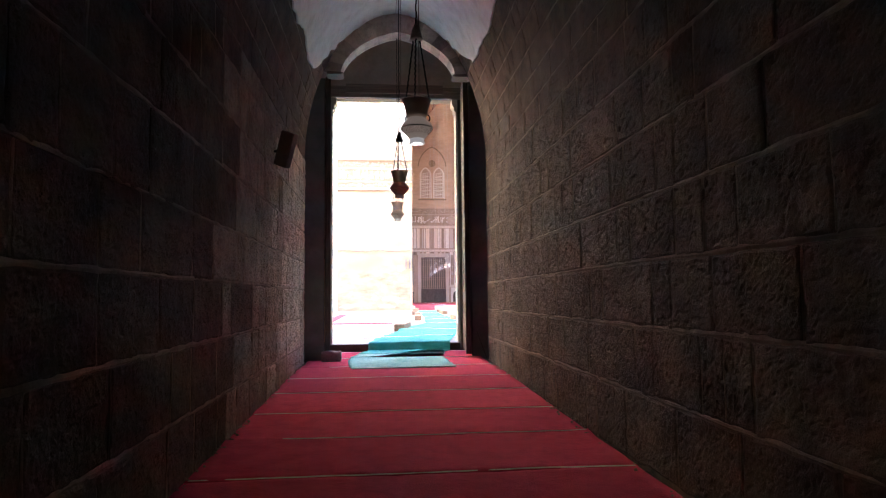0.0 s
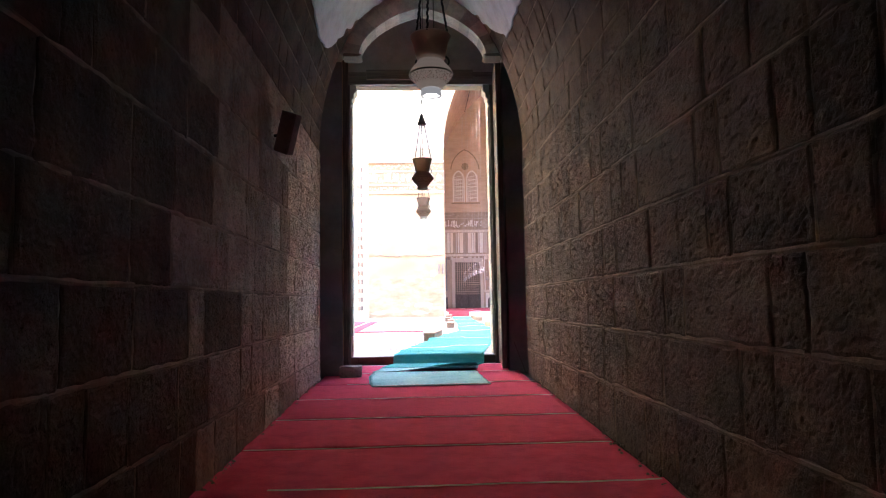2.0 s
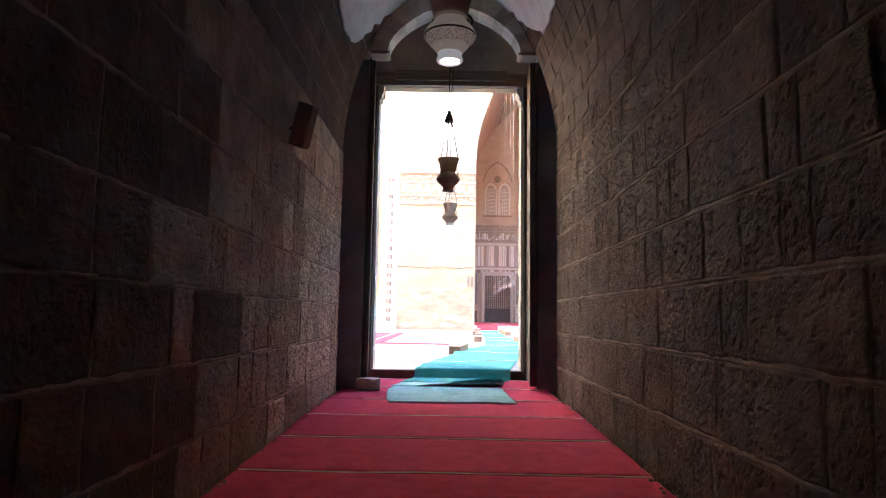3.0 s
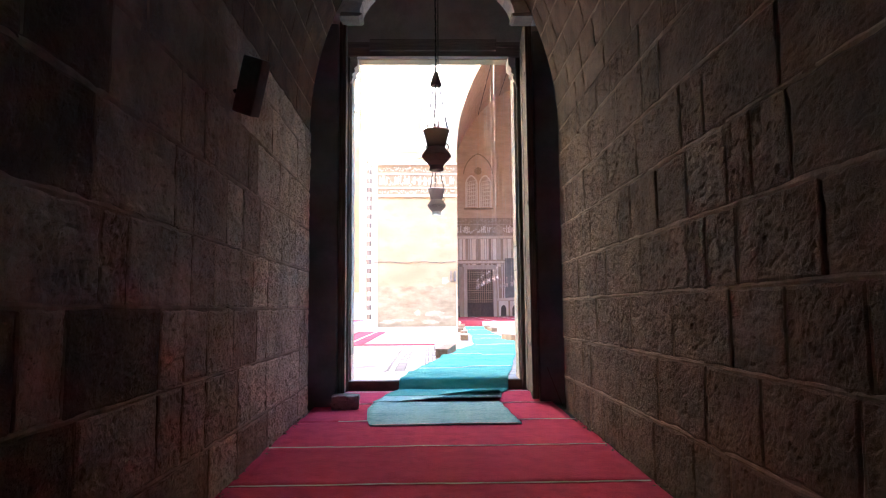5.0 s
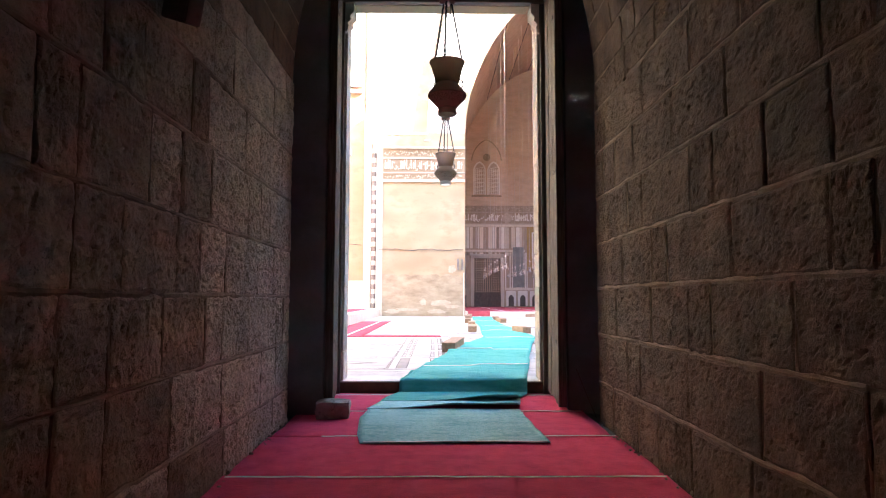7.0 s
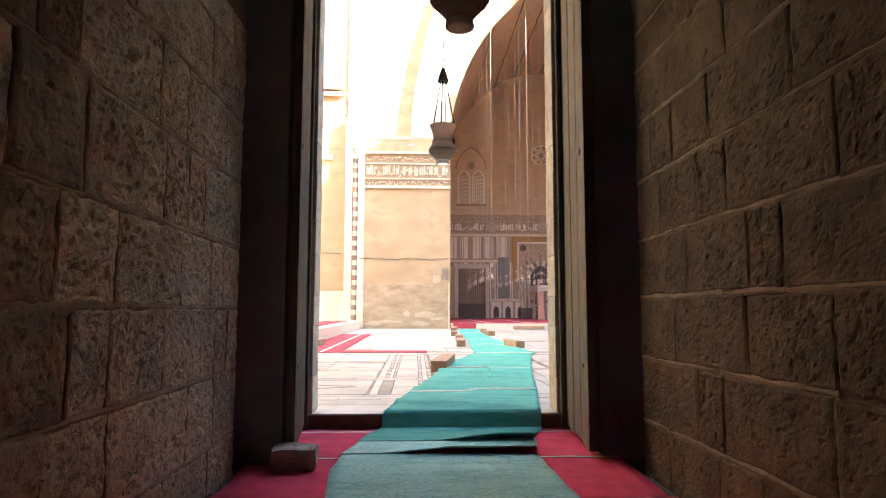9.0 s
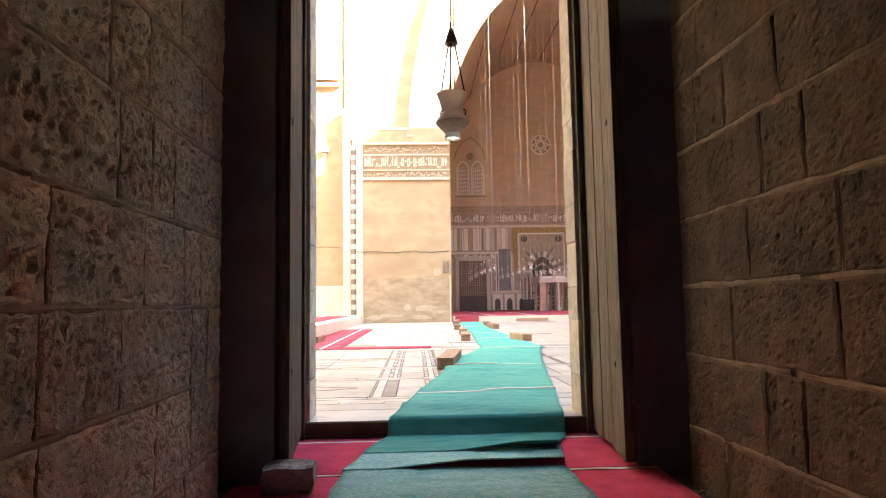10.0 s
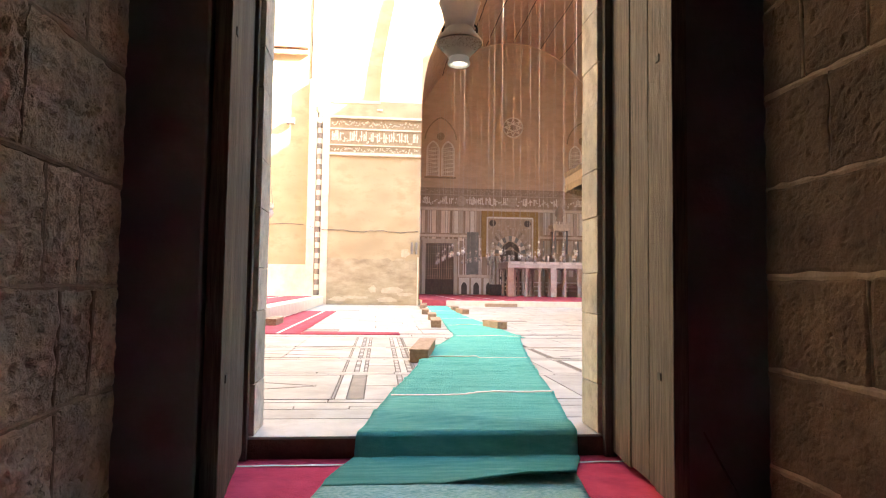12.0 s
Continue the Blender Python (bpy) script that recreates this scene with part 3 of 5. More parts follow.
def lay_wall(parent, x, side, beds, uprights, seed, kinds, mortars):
    """Courses of ashlar; kinds gives, from each y on, the material of the stones: plain, or paler ones with doorway
    light in their colour.
    """
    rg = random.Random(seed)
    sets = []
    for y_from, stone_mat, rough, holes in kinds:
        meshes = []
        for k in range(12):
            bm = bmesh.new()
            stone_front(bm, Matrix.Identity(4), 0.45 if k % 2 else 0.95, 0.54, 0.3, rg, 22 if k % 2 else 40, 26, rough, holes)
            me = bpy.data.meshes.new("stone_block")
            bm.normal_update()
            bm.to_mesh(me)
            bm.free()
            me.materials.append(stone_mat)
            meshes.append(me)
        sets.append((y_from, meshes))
    bands = [(y_from, bmesh.new(), m) for y_from, m in mortars]

    def band_at(y):
        return [b for y_from, b, m in bands if y_from <= y][-1]

    for course, (z0, z1) in enumerate(zip(beds, beds[1:])):
        h = z1 - z0
        for ya, yb in spans(uprights[course], rg):
            at = (ya + yb) / 2 + rg.uniform(-0.9, 0.9)
            short = yb - ya < 0.65
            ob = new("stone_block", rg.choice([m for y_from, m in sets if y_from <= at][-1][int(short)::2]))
            w, hh = (yb - ya - rg.uniform(0.004, 0.02)) / (0.45 if short else 0.95), (h - rg.uniform(0.012, 0.03)) / 0.54
            ob.matrix_world = pose(x + side * rg.uniform(-0.006, 0.002), (ya + yb) / 2, (z0 + z1) / 2 + rg.uniform(-0.006, 0.006), rg.uniform(-0.6, 0.6), 0, -90 if side > 0 else 90) @ Matrix.Diagonal((w, 1, hh, 1))
            ob.parent = parent
            if rg.random() < 0.85 and ya > BACK + 0.5:
                ribbon(band_at(ya), x, side, (ya, z0 + 0.02), (ya + rg.uniform(-0.02, 0.02), z1 - 0.02), rg.uniform(0.009, 0.017), seed, rg)
        if course:
            y = BACK + 0.1
            while y < WALL_END - 0.05:
                y2 = min(WALL_END - 0.02, y + rg.uniform(0.8, 2.2))
                ribbon(band_at(y), x, side, (y, z0), (y2, z0), rg.uniform(0.02, 0.032), seed + course, rg)
                y = y2 + (0.0 if rg.random() < 0.7 else rg.uniform(0.05, 0.3))
    for y_from, b, m in bands:
        tagged(part("mortar_joints", b, m, parent, "pale lime mortar smeared along the joints"), kind="stuff")


# threshold wall of the courtyard, with the doorway through it
H_TOP = 37.0
near_wall = tagged(part("wall_doorway", boxes((-24, JAMB_L, DOOR_Y, 15.32, -0.8, H_TOP), (JAMB_R, 34, DOOR_Y, 15.32, -0.8, H_TOP), (JAMB_L, JAMB_R, DOOR_Y, 15.19, DOOR_TOP, 6.3), (JAMB_L, JAMB_R, DOOR_Y, 15.32, 6.3, H_TOP)), OCHRE), "tall plastered courtyard wall pierced by the doorway", "wall", kind="structure")
sill = tagged(part("threshold", boxes((JAMB_L - 0.2, JAMB_R + 0.2, DOOR_Y - 0.03, 15.6, -0.3, YARD), bevel=0.012), MARBLE), "worn pale stone doorway threshold step", "threshold", kind="structure")
# Brown stone facing, dark enough to hold the riser's shadow in its colour.
part("riser", boxes((JAMB_L - 0.1, JAMB_R + 0.1, DOOR_Y - 0.045, DOOR_Y - 0.03, floor_z(15) - 0.1, YARD - 0.02), bevel=0.004), STONE, sill, "dark brown facing of the shaded riser")
# jamb stones
for x0, x1, sd in ((JAMB_L - 0.12, JAMB_L + 0.03, -1), (JAMB_R - 0.03, JAMB_R + 0.12, 1)):
    z = YARD
    k = 0
    while z < DOOR_TOP - 0.02:
        h = min((0.42, 0.6, 0.36, 0.5)[k % 4], DOOR_TOP - 0.02 - z)
        j = rng.uniform(-0.004, 0.004)
        part("jamb_stone", boxes((x0 + j, x1 + j, DOOR_Y - 0.012 + j * 0.4, 15.34, z + 0.003, z + h - 0.003), bevel=0.007), ARCH_STONE, near_wall)
        z += h
        k += 1

# wooden door frame and lintel
frame_ob = tagged(empty("door_frame", 0.5, DOOR_Y, 0), "dark weathered wooden door frame with a stepped lintel", "door frame", kind="structure")
frame_ob.name = "door_frame"


def under(ob, parent):
    ob.parent = parent
    ob.matrix_parent_inverse = parent.matrix_basis.inverted()
    return ob


under(part("lintel", boxes((JAMB_L - 0.1, JAMB_R + 0.1, DOOR_Y - 0.14, DOOR_Y - 0.02, DOOR_TOP, DOOR_TOP + 0.16), (JAMB_L + 0.35, JAMB_R - 0.35, DOOR_Y - 0.2, DOOR_Y - 0.14, DOOR_TOP + 0.09, DOOR_TOP + 0.3), (JAMB_L - 0.1, JAMB_R + 0.1, DOOR_Y - 0.16, DOOR_Y - 0.02, DOOR_TOP + 0.16, DOOR_TOP + 0.26), bevel=0.01), LINTELWOOD), frame_ob)
for x0, x1 in ((JAMB_L - 0.12, JAMB_L - 0.01), (JAMB_R + 0.01, JAMB_R + 0.12)):
    under(part("post", boxes((x0, x1, DOOR_Y - 0.1, DOOR_Y - 0.015, floor_z(15), DOOR_TOP), bevel=0.008), DOORWOOD), frame_ob)
for sx, x in ((1, JAMB_L), (-1, JAMB_R)):
    bm = prism([(x, 5.5), (x + sx * 0.03, 5.52), (x + sx * 0.05, 5.6), (x + sx * 0.03, 5.64), (x + sx * 0.09, 5.7), (x + sx * 0.07, 5.75), (x + sx * 0.13, 5.82), (x + sx * 0.13, DOOR_TOP - 0.002), (x, DOOR_TOP - 0.002)], DOOR_Y - 0.1, 15.16)
    under(part("corner_bracket", bm, ARCH_STONE), frame_ob)


def door_leaf(x, side, y0, y1, swing, label):
    """A tall leaf of upright boards hung at (x, y1), standing open along the recess, turned by swing degrees on its hinge."""
    leaf = tagged(empty("door_leaf", x, y1, 0.1), label, "door")
    z0, z1 = 0.13, 6.12
    th = 0.075
    n = 5
    ys = [y0 + (y1 - y0) * (k + (0.3 * math.sin(k * 2.3) if 0 < k < n else 0)) / n for k in range(n + 1)]
    for k in range(n):
        j = rng.uniform(-0.006, 0.006)
        under(part("board", boxes((x - th / 2 + j, x + th / 2 + j, ys[k] + 0.003, ys[k + 1] - 0.003, z0 + rng.uniform(0, 0.03), z1), bevel=0.006), DOORWOOD), leaf)
    for za, zb in ((z0 + 0.02, z0 + 0.2), (2.2, 2.36), (4.3, 4.46), (z1 - 0.2, z1)):
        under(part("rail", boxes((min(x + side * (th / 2), x + side * (th / 2 + 0.022)), max(x + side * (th / 2), x + side * (th / 2 + 0.022)), y0 + 0.02, y1 - 0.02, za, zb), bevel=0.006), DOORWOOD), leaf)
    under(part("edge_strip", boxes((x - th / 2 - 0.012, x + th / 2 + 0.012, y0 - 0.03, y0 + 0.045, z0, z1), bevel=0.008), DOORWOOD), leaf)
    for za in (0.9, 3.1, 5.2):
        under(part("nail_plate", boxes((x - side * (th / 2 + 0.014), x - side * (th / 2 - 0.006), y0 + 0.2, y0 + 0.26, za, za + 0.05), bevel=0.004) if side > 0 else boxes((x + th / 2 - 0.006, x + th / 2 + 0.014, y0 + 0.2, y0 + 0.26, za, za + 0.05), bevel=0.004), IRON), leaf)
    leaf.rotation_euler = (0, 0, radians(swing))
    return leaf


door_leaf(2.1, 1, 13.47, DOOR_Y - 0.1, -4.2, "tall weathered wooden door leaf of upright boards, open against the recess")
door_leaf(-1.04, -1, 13.38, DOOR_Y - 0.1, 5.9, "tall weathered grey wooden door leaf, open and held by a stone")

# doorstop stone
bm = bmesh.new()
bmesh.ops.create_cube(bm, size=1)
bmesh.ops.subdivide_edges(bm, edges=bm.edges, cuts=5, use_grid_fill=True)
for vv in bm.verts:
    q = vv.co.copy()
    k = 1 - 0.16 * max(0, (abs(q.x) + abs(q.y) + abs(q.z)) - 1.0)
    vv.co = Vector((q.x * 0.40 * k, q.y * 0.32 * k, q.z * 0.2 * k)) + 0.02 * Vector((noise.noise(q * 3), noise.noise(q * 3 + Vector((5, 0, 0))), noise.noise(q * 3 + Vector((0, 5, 0)))))
stone = tagged(part("doorstop_stone", bm, ROCK), "rough grey stone block holding the door leaf open on the carpet", "stone")
stone.matrix_world = pose(-0.8, 13.2, floor_z(13.2) + 0.1, 0, 0, 4)

# red carpets across the passage
LINES = (-3.7, -2.4, -1.1, 0.2, 1.5, 2.8, 4.1, 5.43, 6.7, 8.0, 9.4, 10.76, 12.2, 13.5, 14.66)


def carpet(y0, y1, x0, x1, k, lift):
    ny, nx = 10, 30
    bm = bmesh.new()
    g = []
    for j in range(ny + 1):
        y = y0 + (y1 - y0) * j / ny
        row = []
        for i in range(nx + 1):
            x = x0 + (x1 - x0) * i / nx
            w = 0.006 * noise.noise(Vector((x * 1.5, y * 2.5, k))) + 0.004 * noise.noise(Vector((x * 6, y * 6, k)))
            ye = y + (0.02 * noise.noise(Vector((x * 1.3, j == ny, k))) if j in (0, ny) else 0)
            xe = x + (0.025 * noise.noise(Vector((y * 2, i, k))) if i in (0, nx) else 0)
            row.append(bm.verts.new((xe, ye, floor_z(y) + 0.006 + lift + w)))
        g.append(row)
    for j in range(ny):
        for i in range(nx):
            bm.faces.new((g[j][i], g[j][i + 1], g[j + 1][i + 1], g[j + 1][i]))
    r = bmesh.ops.extrude_face_region(bm, geom=list(bm.faces))
    bmesh.ops.translate(bm, vec=(0, 0, -0.016), verts=[q for q in r["geom"] if isinstance(q, bmesh.types.BMVert)])
    return bm


def stripe(y, x0, x1, k, lift, w=0.021):
    bm = bmesh.new()
    n = 40
    top, bot = [], []
    for i in range(n + 1):
        x = x0 + (x1 - x0) * i / n
        yy = y + 0.015 * noise.noise(Vector((x * 1.1, k * 3.1, 1)))
        wv = 0.006 * noise.noise(Vector((x * 1.5, yy * 2.5, k))) + 0.004 * noise.noise(Vector((x * 6, yy * 6, k)))
        z = floor_z(yy) + 0.012 + lift + wv
        top.append((bm.verts.new((x, yy - w, z)), bm.verts.new((x, yy - w * 0.6, z + 0.0025)), bm.verts.new((x, yy + w * 0.6, z + 0.0025)), bm.verts.new((x, yy + w, z))))
    for a, b in zip(top, top[1:]):
        for q in range(3):
            bm.faces.new((a[q], b[q], b[q + 1], a[q + 1]))
    return bm


prev = BACK + 0.05
for k, y in enumerate(LINES + (DOOR_Y - 0.06,)):
    lift = 0.004 * (k % 3)
    x0, x1 = LEFT + 0.05, RIGHT - 0.07
    if y > 13.2:
        x0, x1 = LEFT + 0.09, RIGHT - 0.13
    c = tagged(part("red_carpet", carpet(prev - 0.02, y + 0.06, x0, x1, k, lift), RED, smooth=True), "faded red woven carpet strip across the passage floor", "carpet", "red carpet strips")
    if y < 14.7:
        xs = x0 + (0.02 if k % 4 else 0.55)
        part("edge_stripe", stripe(y, xs, x1 - 0.02, k, lift), CREAM, c, "cream woven stripe")
    prev = y

# crumbled mortar and grit between the carpets and the walls
for x0, x1, sd in ((LEFT + 0.03, LEFT + 0.11, 3), (RIGHT - 0.14, RIGHT - 0.03, 5)):
    rg = random.Random(sd)
    bm = bmesh.new()
    for _ in range(420):
        y = rg.uniform(-0.5, 12.9)
        if noise.noise(Vector((y * 1.3, sd, 0))) < -0.15:
            continue
        r = rg.choice((0.005, 0.008, 0.011, 0.018))
        m = pose(rg.uniform(x0, x1), y, floor_z(y) + r * 0.4, rg.uniform(0, 180), rg.uniform(0, 180), 0) @ Matrix.Diagonal((r * rg.uniform(0.7, 1.4), r, r * rg.uniform(0.5, 1.0), 1))
        bmesh.ops.create_icosphere(bm, subdivisions=1, radius=1.0, matrix=m)
    tagged(part("floor_grit", bm, PALE_MORTAR), "pale crumbled mortar grit along the carpet edge", "grit", kind="stuff")

# ---- green runner ----
def runner(rows, k, z_of, lift, folds=(), lip=None):
    """A mat of strips given by rows of y, left x and right x; it lies on z_of(y)."""
    bm = bmesh.new()
    ys = []
    for (ya, la, ra), (yb, lb, rb) in zip(rows, rows[1:]):
        n = max(1, int((yb - ya) / (0.035 if ya < 26 else 0.12)))
        for i in range(n):
            f = i / n
            ys.append((ya + (yb - ya) * f, la + (lb - la) * f, ra + (rb - ra) * f))
    ys.append(rows[-1])
    g = []
    nx = 22
    for y, l, rr in ys:
        row = []
        for i in range(nx + 1):
            f = i / nx
            x = l + (rr - l) * f
            fold = noise.noise(Vector((x * 0.35, y * 2.3, k)))
            ridge = max(0.0, noise.noise(Vector((x * 0.55, y * 1.7 + 0.4 * x, k + 7))) - 0.3) * 0.1
            w = 0.008 * fold + ridge + 0.003 * noise.noise(Vector((x * 9, y * 9, k)))
            for fy, fa, fb, fh in folds:
                c = fy + 0.06 * noise.noise(Vector((x * 1.2, fy, 4))) - y
                if fa < f < fb and -0.04 < c < 0.22:
                    grow = min(1.0, (f - fa) / 0.12, (fb + 0.02 - f) / 0.05 if fb < 1 else 1.0)
                    w += fh * grow * (1 - c / 0.22 if c >= 0 else 1 + c / 0.04)
            if lip:
                fa, high, run = lip
                w += high * min(1.0, max(0.0, (f - fa) / 0.35)) * max(0.0, 1 - (y - rows[0][0]) / run) ** 1.5
            e = 0.02 * noise.noise(Vector((y * 1.9, i, k))) if i in (0, nx) else 0
            row.append(bm.verts.new((x + e, y, z_of(y) + lift + 0.012 + w)))
        g.append(row)
    for a, b in zip(g, g[1:]):
        for i in range(nx):
            bm.faces.new((a[i], a[i + 1], b[i + 1], b[i]))
    r = bmesh.ops.extrude_face_region(bm, geom=list(bm.faces))
    bmesh.ops.translate(bm, vec=(0, 0, -0.012), verts=[q for q in r["geom"] if isinstance(q, bmesh.types.BMVert)])
    return bm


def step_z(y):
    """The floor with the threshold step, rounded as a mat drapes over it."""
    if y < 14.81:
        return floor_z(y)
    if y < 14.86:
        f = (y - 14.81) / 0.05
        f = f * f * (3 - 2 * f)
        return floor_z(y) * (1 - f) + YARD * f
    return YARD


def mat_line(y, x0, x1, parent, slope=0.0, w=0.02):
    """A seam thread sewn on the mat, following its folds."""
    near = [q.co for q in parent.data.vertices if abs(q.co.y - y) < 0.4]
    bm = bmesh.new()
    n = 40
    rows = []
    for i in range(n + 1):
        x = x0 + (x1 - x0) * i / n
        yc = y + 0.02 * noise.noise(Vector((x, y, 3))) + slope * (x - x0)
        z = max([q.z for q in near if abs(q.x - x) < 0.07 and abs(q.y - yc) < 0.09] or [YARD + 0.05])
        rows.append([bm.verts.new((x, yc + dy, z + dz)) for dy, dz in ((-w, -0.008), (-w, 0.004), (w, 0.004), (w, -0.008))])
    for a, b in zip(rows, rows[1:]):
        for q in range(4):
            bm.faces.new((a[q], b[q], b[(q + 1) % 4], a[(q + 1) % 4]))
    part("white_seam", bm, CREAM, parent, "white seam thread")


g1 = tagged(part("green_runner", runner([(11.88, -0.33, 1.56), (12.3, -0.41, 1.53), (13.1, -0.47, 1.48), (13.62, -0.42, 1.47)], 1, floor_z, 0.012, ((13.3, 0.5, 1.1, 0.02),)), GREEN_FADED, smooth=True), "faded teal woven floor mat laid over red carpet", "mat", "green runner mats")
tagged(part("green_runner", runner([(13.6, -0.44, 1.46), (13.85, -0.38, 1.52), (14.4, -0.25, 1.6)], 6, floor_z, 0.022, lip=(0.2, 0.065, 0.3)), GREEN_FADED, smooth=True), "short teal woven mat with a curled edge", "mat", "green runner mats")
g2 = tagged(part("green_runner", runner([(14.12, -0.31, 1.53), (14.25, -0.29, 1.56), (14.7, -0.14, 1.74), (15.1, -0.04, 1.79), (16.75, 0.21, 2.08), (18.63, 0.56, 2.36), (21.8, 1.08, 2.9), (23.66, 1.56, 3.25), (25.05, 1.9, 3.55)], 2, step_z, 0.03, ((17.6, 0.3, 0.75, 0.03), (18.7, 0.5, 1.1, 0.03), (19.6, -0.1, 0.25, 0.04), (20.9, 0.35, 1.1, 0.03), (22.4, -0.1, 0.4, 0.035), (22.9, 0.6, 1.1, 0.025), (17.0, -0.1, 0.2, 0.03), *[(15.4 + 0.62 * q, (-0.1, 0.1, 0.45, 0.2)[q % 4], (0.5, 0.8, 1.1, 1.1)[(q * 3) % 4], 0.012 + 0.012 * ((q * 7) % 3)) for q in range(15)]), (0.45, 0.075, 0.25)), GREEN, smooth=True), "teal woven mat draped over the threshold onto marble", "mat", "green runner mats")
g3 = tagged(part("green_runner", runner([(24.8, 1.92, 3.6), (27.9, 2.05, 3.6), (33, 2.36, 3.6), (37, 2.45, 3.62)], 3, step_z, 0.012), GREEN, smooth=True), "teal woven mat on pale marble courtyard paving", "mat", "green runner mats")
g4 = tagged(part("green_runner", runner([(36.7, 2.42, 3.62), (41.4, 2.6, 3.8), (45, 2.78, 4.0), (48.2, 2.9, 4.2)], 4, step_z, 0.02), GREEN, smooth=True), "teal woven mat leading to the far prayer hall", "mat", "green runner mats")
mat_line(11.9, -0.3, 1.53, g1, w=0.012)
mat_line(16.6, 0.22, 2.03, g2, 0.02, 0.026)
mat_line(20.2, 0.85, 2.6, g2, 0.05, 0.02)
mat_line(24.9, 1.95, 3.5, g2, 0.03, 0.04)
mat_line(29.5, 2.2, 3.55, g3, 0.03, 0.03)
mat_line(33.5, 2.4, 3.55, g3, 0.03, 0.03)
mat_line(40.5, 2.6, 3.75, g4, 0.03, 0.03)

# ---- hanging lamps ----
def mosque_lamp(x, y, z_belly, z_cap, lit, size=1.0):
    """A flared metal lamp on three chains under a conical cap."""
    lamp = tagged(empty("hanging_lamp", x, y, z_belly), "tarnished engraved bronze mosque lamp hung on three chains" + (", lit" if lit else ""), "lamp", "hanging lamps of the passage")
    lamp.scale = (size, size, size)

    def add(name, bm, m, label="", smooth=True):
        ob = part(name, bm, m, lamp, label, smooth)
        return ob
    add("collar", lathe([(0.079, 0.055), (0.09, 0.1), (0.104, 0.16), (0.119, 0.2), (0.123, 0.208), (0.113, 0.208), (0.096, 0.15), (0.074, 0.06)], 32), ENAMEL, "flared open collar")
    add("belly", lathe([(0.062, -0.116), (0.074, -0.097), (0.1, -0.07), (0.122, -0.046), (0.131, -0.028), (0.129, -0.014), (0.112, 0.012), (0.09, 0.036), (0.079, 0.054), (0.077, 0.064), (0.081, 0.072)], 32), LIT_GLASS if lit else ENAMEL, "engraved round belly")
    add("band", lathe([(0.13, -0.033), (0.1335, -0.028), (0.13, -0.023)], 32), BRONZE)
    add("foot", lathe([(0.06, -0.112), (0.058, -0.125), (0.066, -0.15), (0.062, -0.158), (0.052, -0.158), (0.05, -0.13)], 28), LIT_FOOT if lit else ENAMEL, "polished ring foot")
    if lit:
        add("bulb", lathe([(0.001, -0.152), (0.022, -0.15), (0.034, -0.143), (0.038, -0.13), (0.001, -0.125)], 20), BULB, "glowing bulb in the foot")
    b = bmesh.new()
    for i in range(240):
        a = 2 * math.pi * i / 240 + 0.05 * math.sin(i * 5)
        f = 0.42 + 0.34 * math.sin(i * 2.4)
        p = Vector((0.128 - 0.052 * f, 0, -0.041 - 0.053 * f))
        q = Vector((0.128 - 0.052 * (f - 0.16), 0, -0.041 - 0.053 * (f - 0.16)))
        m = pose(0, 0, 0, 0, 0, math.degrees(a))
        m2 = pose(0, 0, 0, 0, 0, math.degrees(a) + 7 * math.cos(i * 1.7))
        rod(b, m @ p, m2 @ q, 0.0012, 4)
    tagged(add("engraved_band", b, BLOCKWOOD, "dark engraved scroll band", False), kind="stuff")
    top = (z_cap - z_belly) / size
    for k in range(3):
        a = radians(20 + 120 * k)
        b = bmesh.new()
        ca, sa = math.cos(a), math.sin(a)
        n = 22
        p0, p1 = Vector((0.117 * ca, 0.117 * sa, 0.2)), Vector((0.03 * ca, 0.03 * sa, top))
        for i in range(n):
            f0, f1 = i / n, (i + 0.95) / n
            off = Vector((-sa, ca, 0)) * (0.002 if i % 2 else -0.002)
            rod(b, p0.lerp(p1, f0) + off, p0.lerp(p1, f1) + off, 0.0068, 5)
        add("chain", b, IRON)
        b = bmesh.new()
        for i in range(7):
            t0, t1 = math.pi * i / 7 - 1.57, math.pi * (i + 1) / 7 - 1.57
            r0, r1 = 0.088 + 0.03 * math.cos(t0), 0.088 + 0.03 * math.cos(t1)
            rod(b, (r0 * ca, r0 * sa, 0.07 + 0.03 * math.sin(t0)), (r1 * ca, r1 * sa, 0.07 + 0.03 * math.sin(t1)), 0.006, 6)
        if k < 2:
            add("handle", b, IRON)
        else:
            b.free()
    add("cap", lathe([(0.052, top - 0.01), (0.055, top), (0.034, top + 0.07), (0.014, top + 0.125), (0.006, top + 0.13)], 20), BRONZE, "dark conical chain cap")
    u = abs(x - MID) / HALF
    roof = (SPRING + RISE * barrel(u) - 0.03 - z_belly if y < 13.1 else 6.84 - z_belly) / size
    b = bmesh.new()
    n = int((roof - top - 0.12) / 0.06)
    for i in range(n):
        za, zb = top + 0.12 + (roof - top - 0.12) * i / n, top + 0.12 + (roof - top - 0.12) * (i + 0.97) / n
        o = 0.002 if i % 2 else -0.002
        rod(b, (o, -o, za), (o, -o, zb), 0.0068, 5)
    add("hanging_chain", b, IRON)
    b = bmesh.new()
    rod(b, (0.02, 0.01, 0.2), (0.035, 0.02, roof), 0.004, 5)
    add("flex", b, CABLE)
    return lamp


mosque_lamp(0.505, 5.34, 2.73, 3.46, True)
mosque_lamp(0.499, 10.4, 3.104, 3.847, False, 1.165)
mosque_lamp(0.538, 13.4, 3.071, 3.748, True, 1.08)

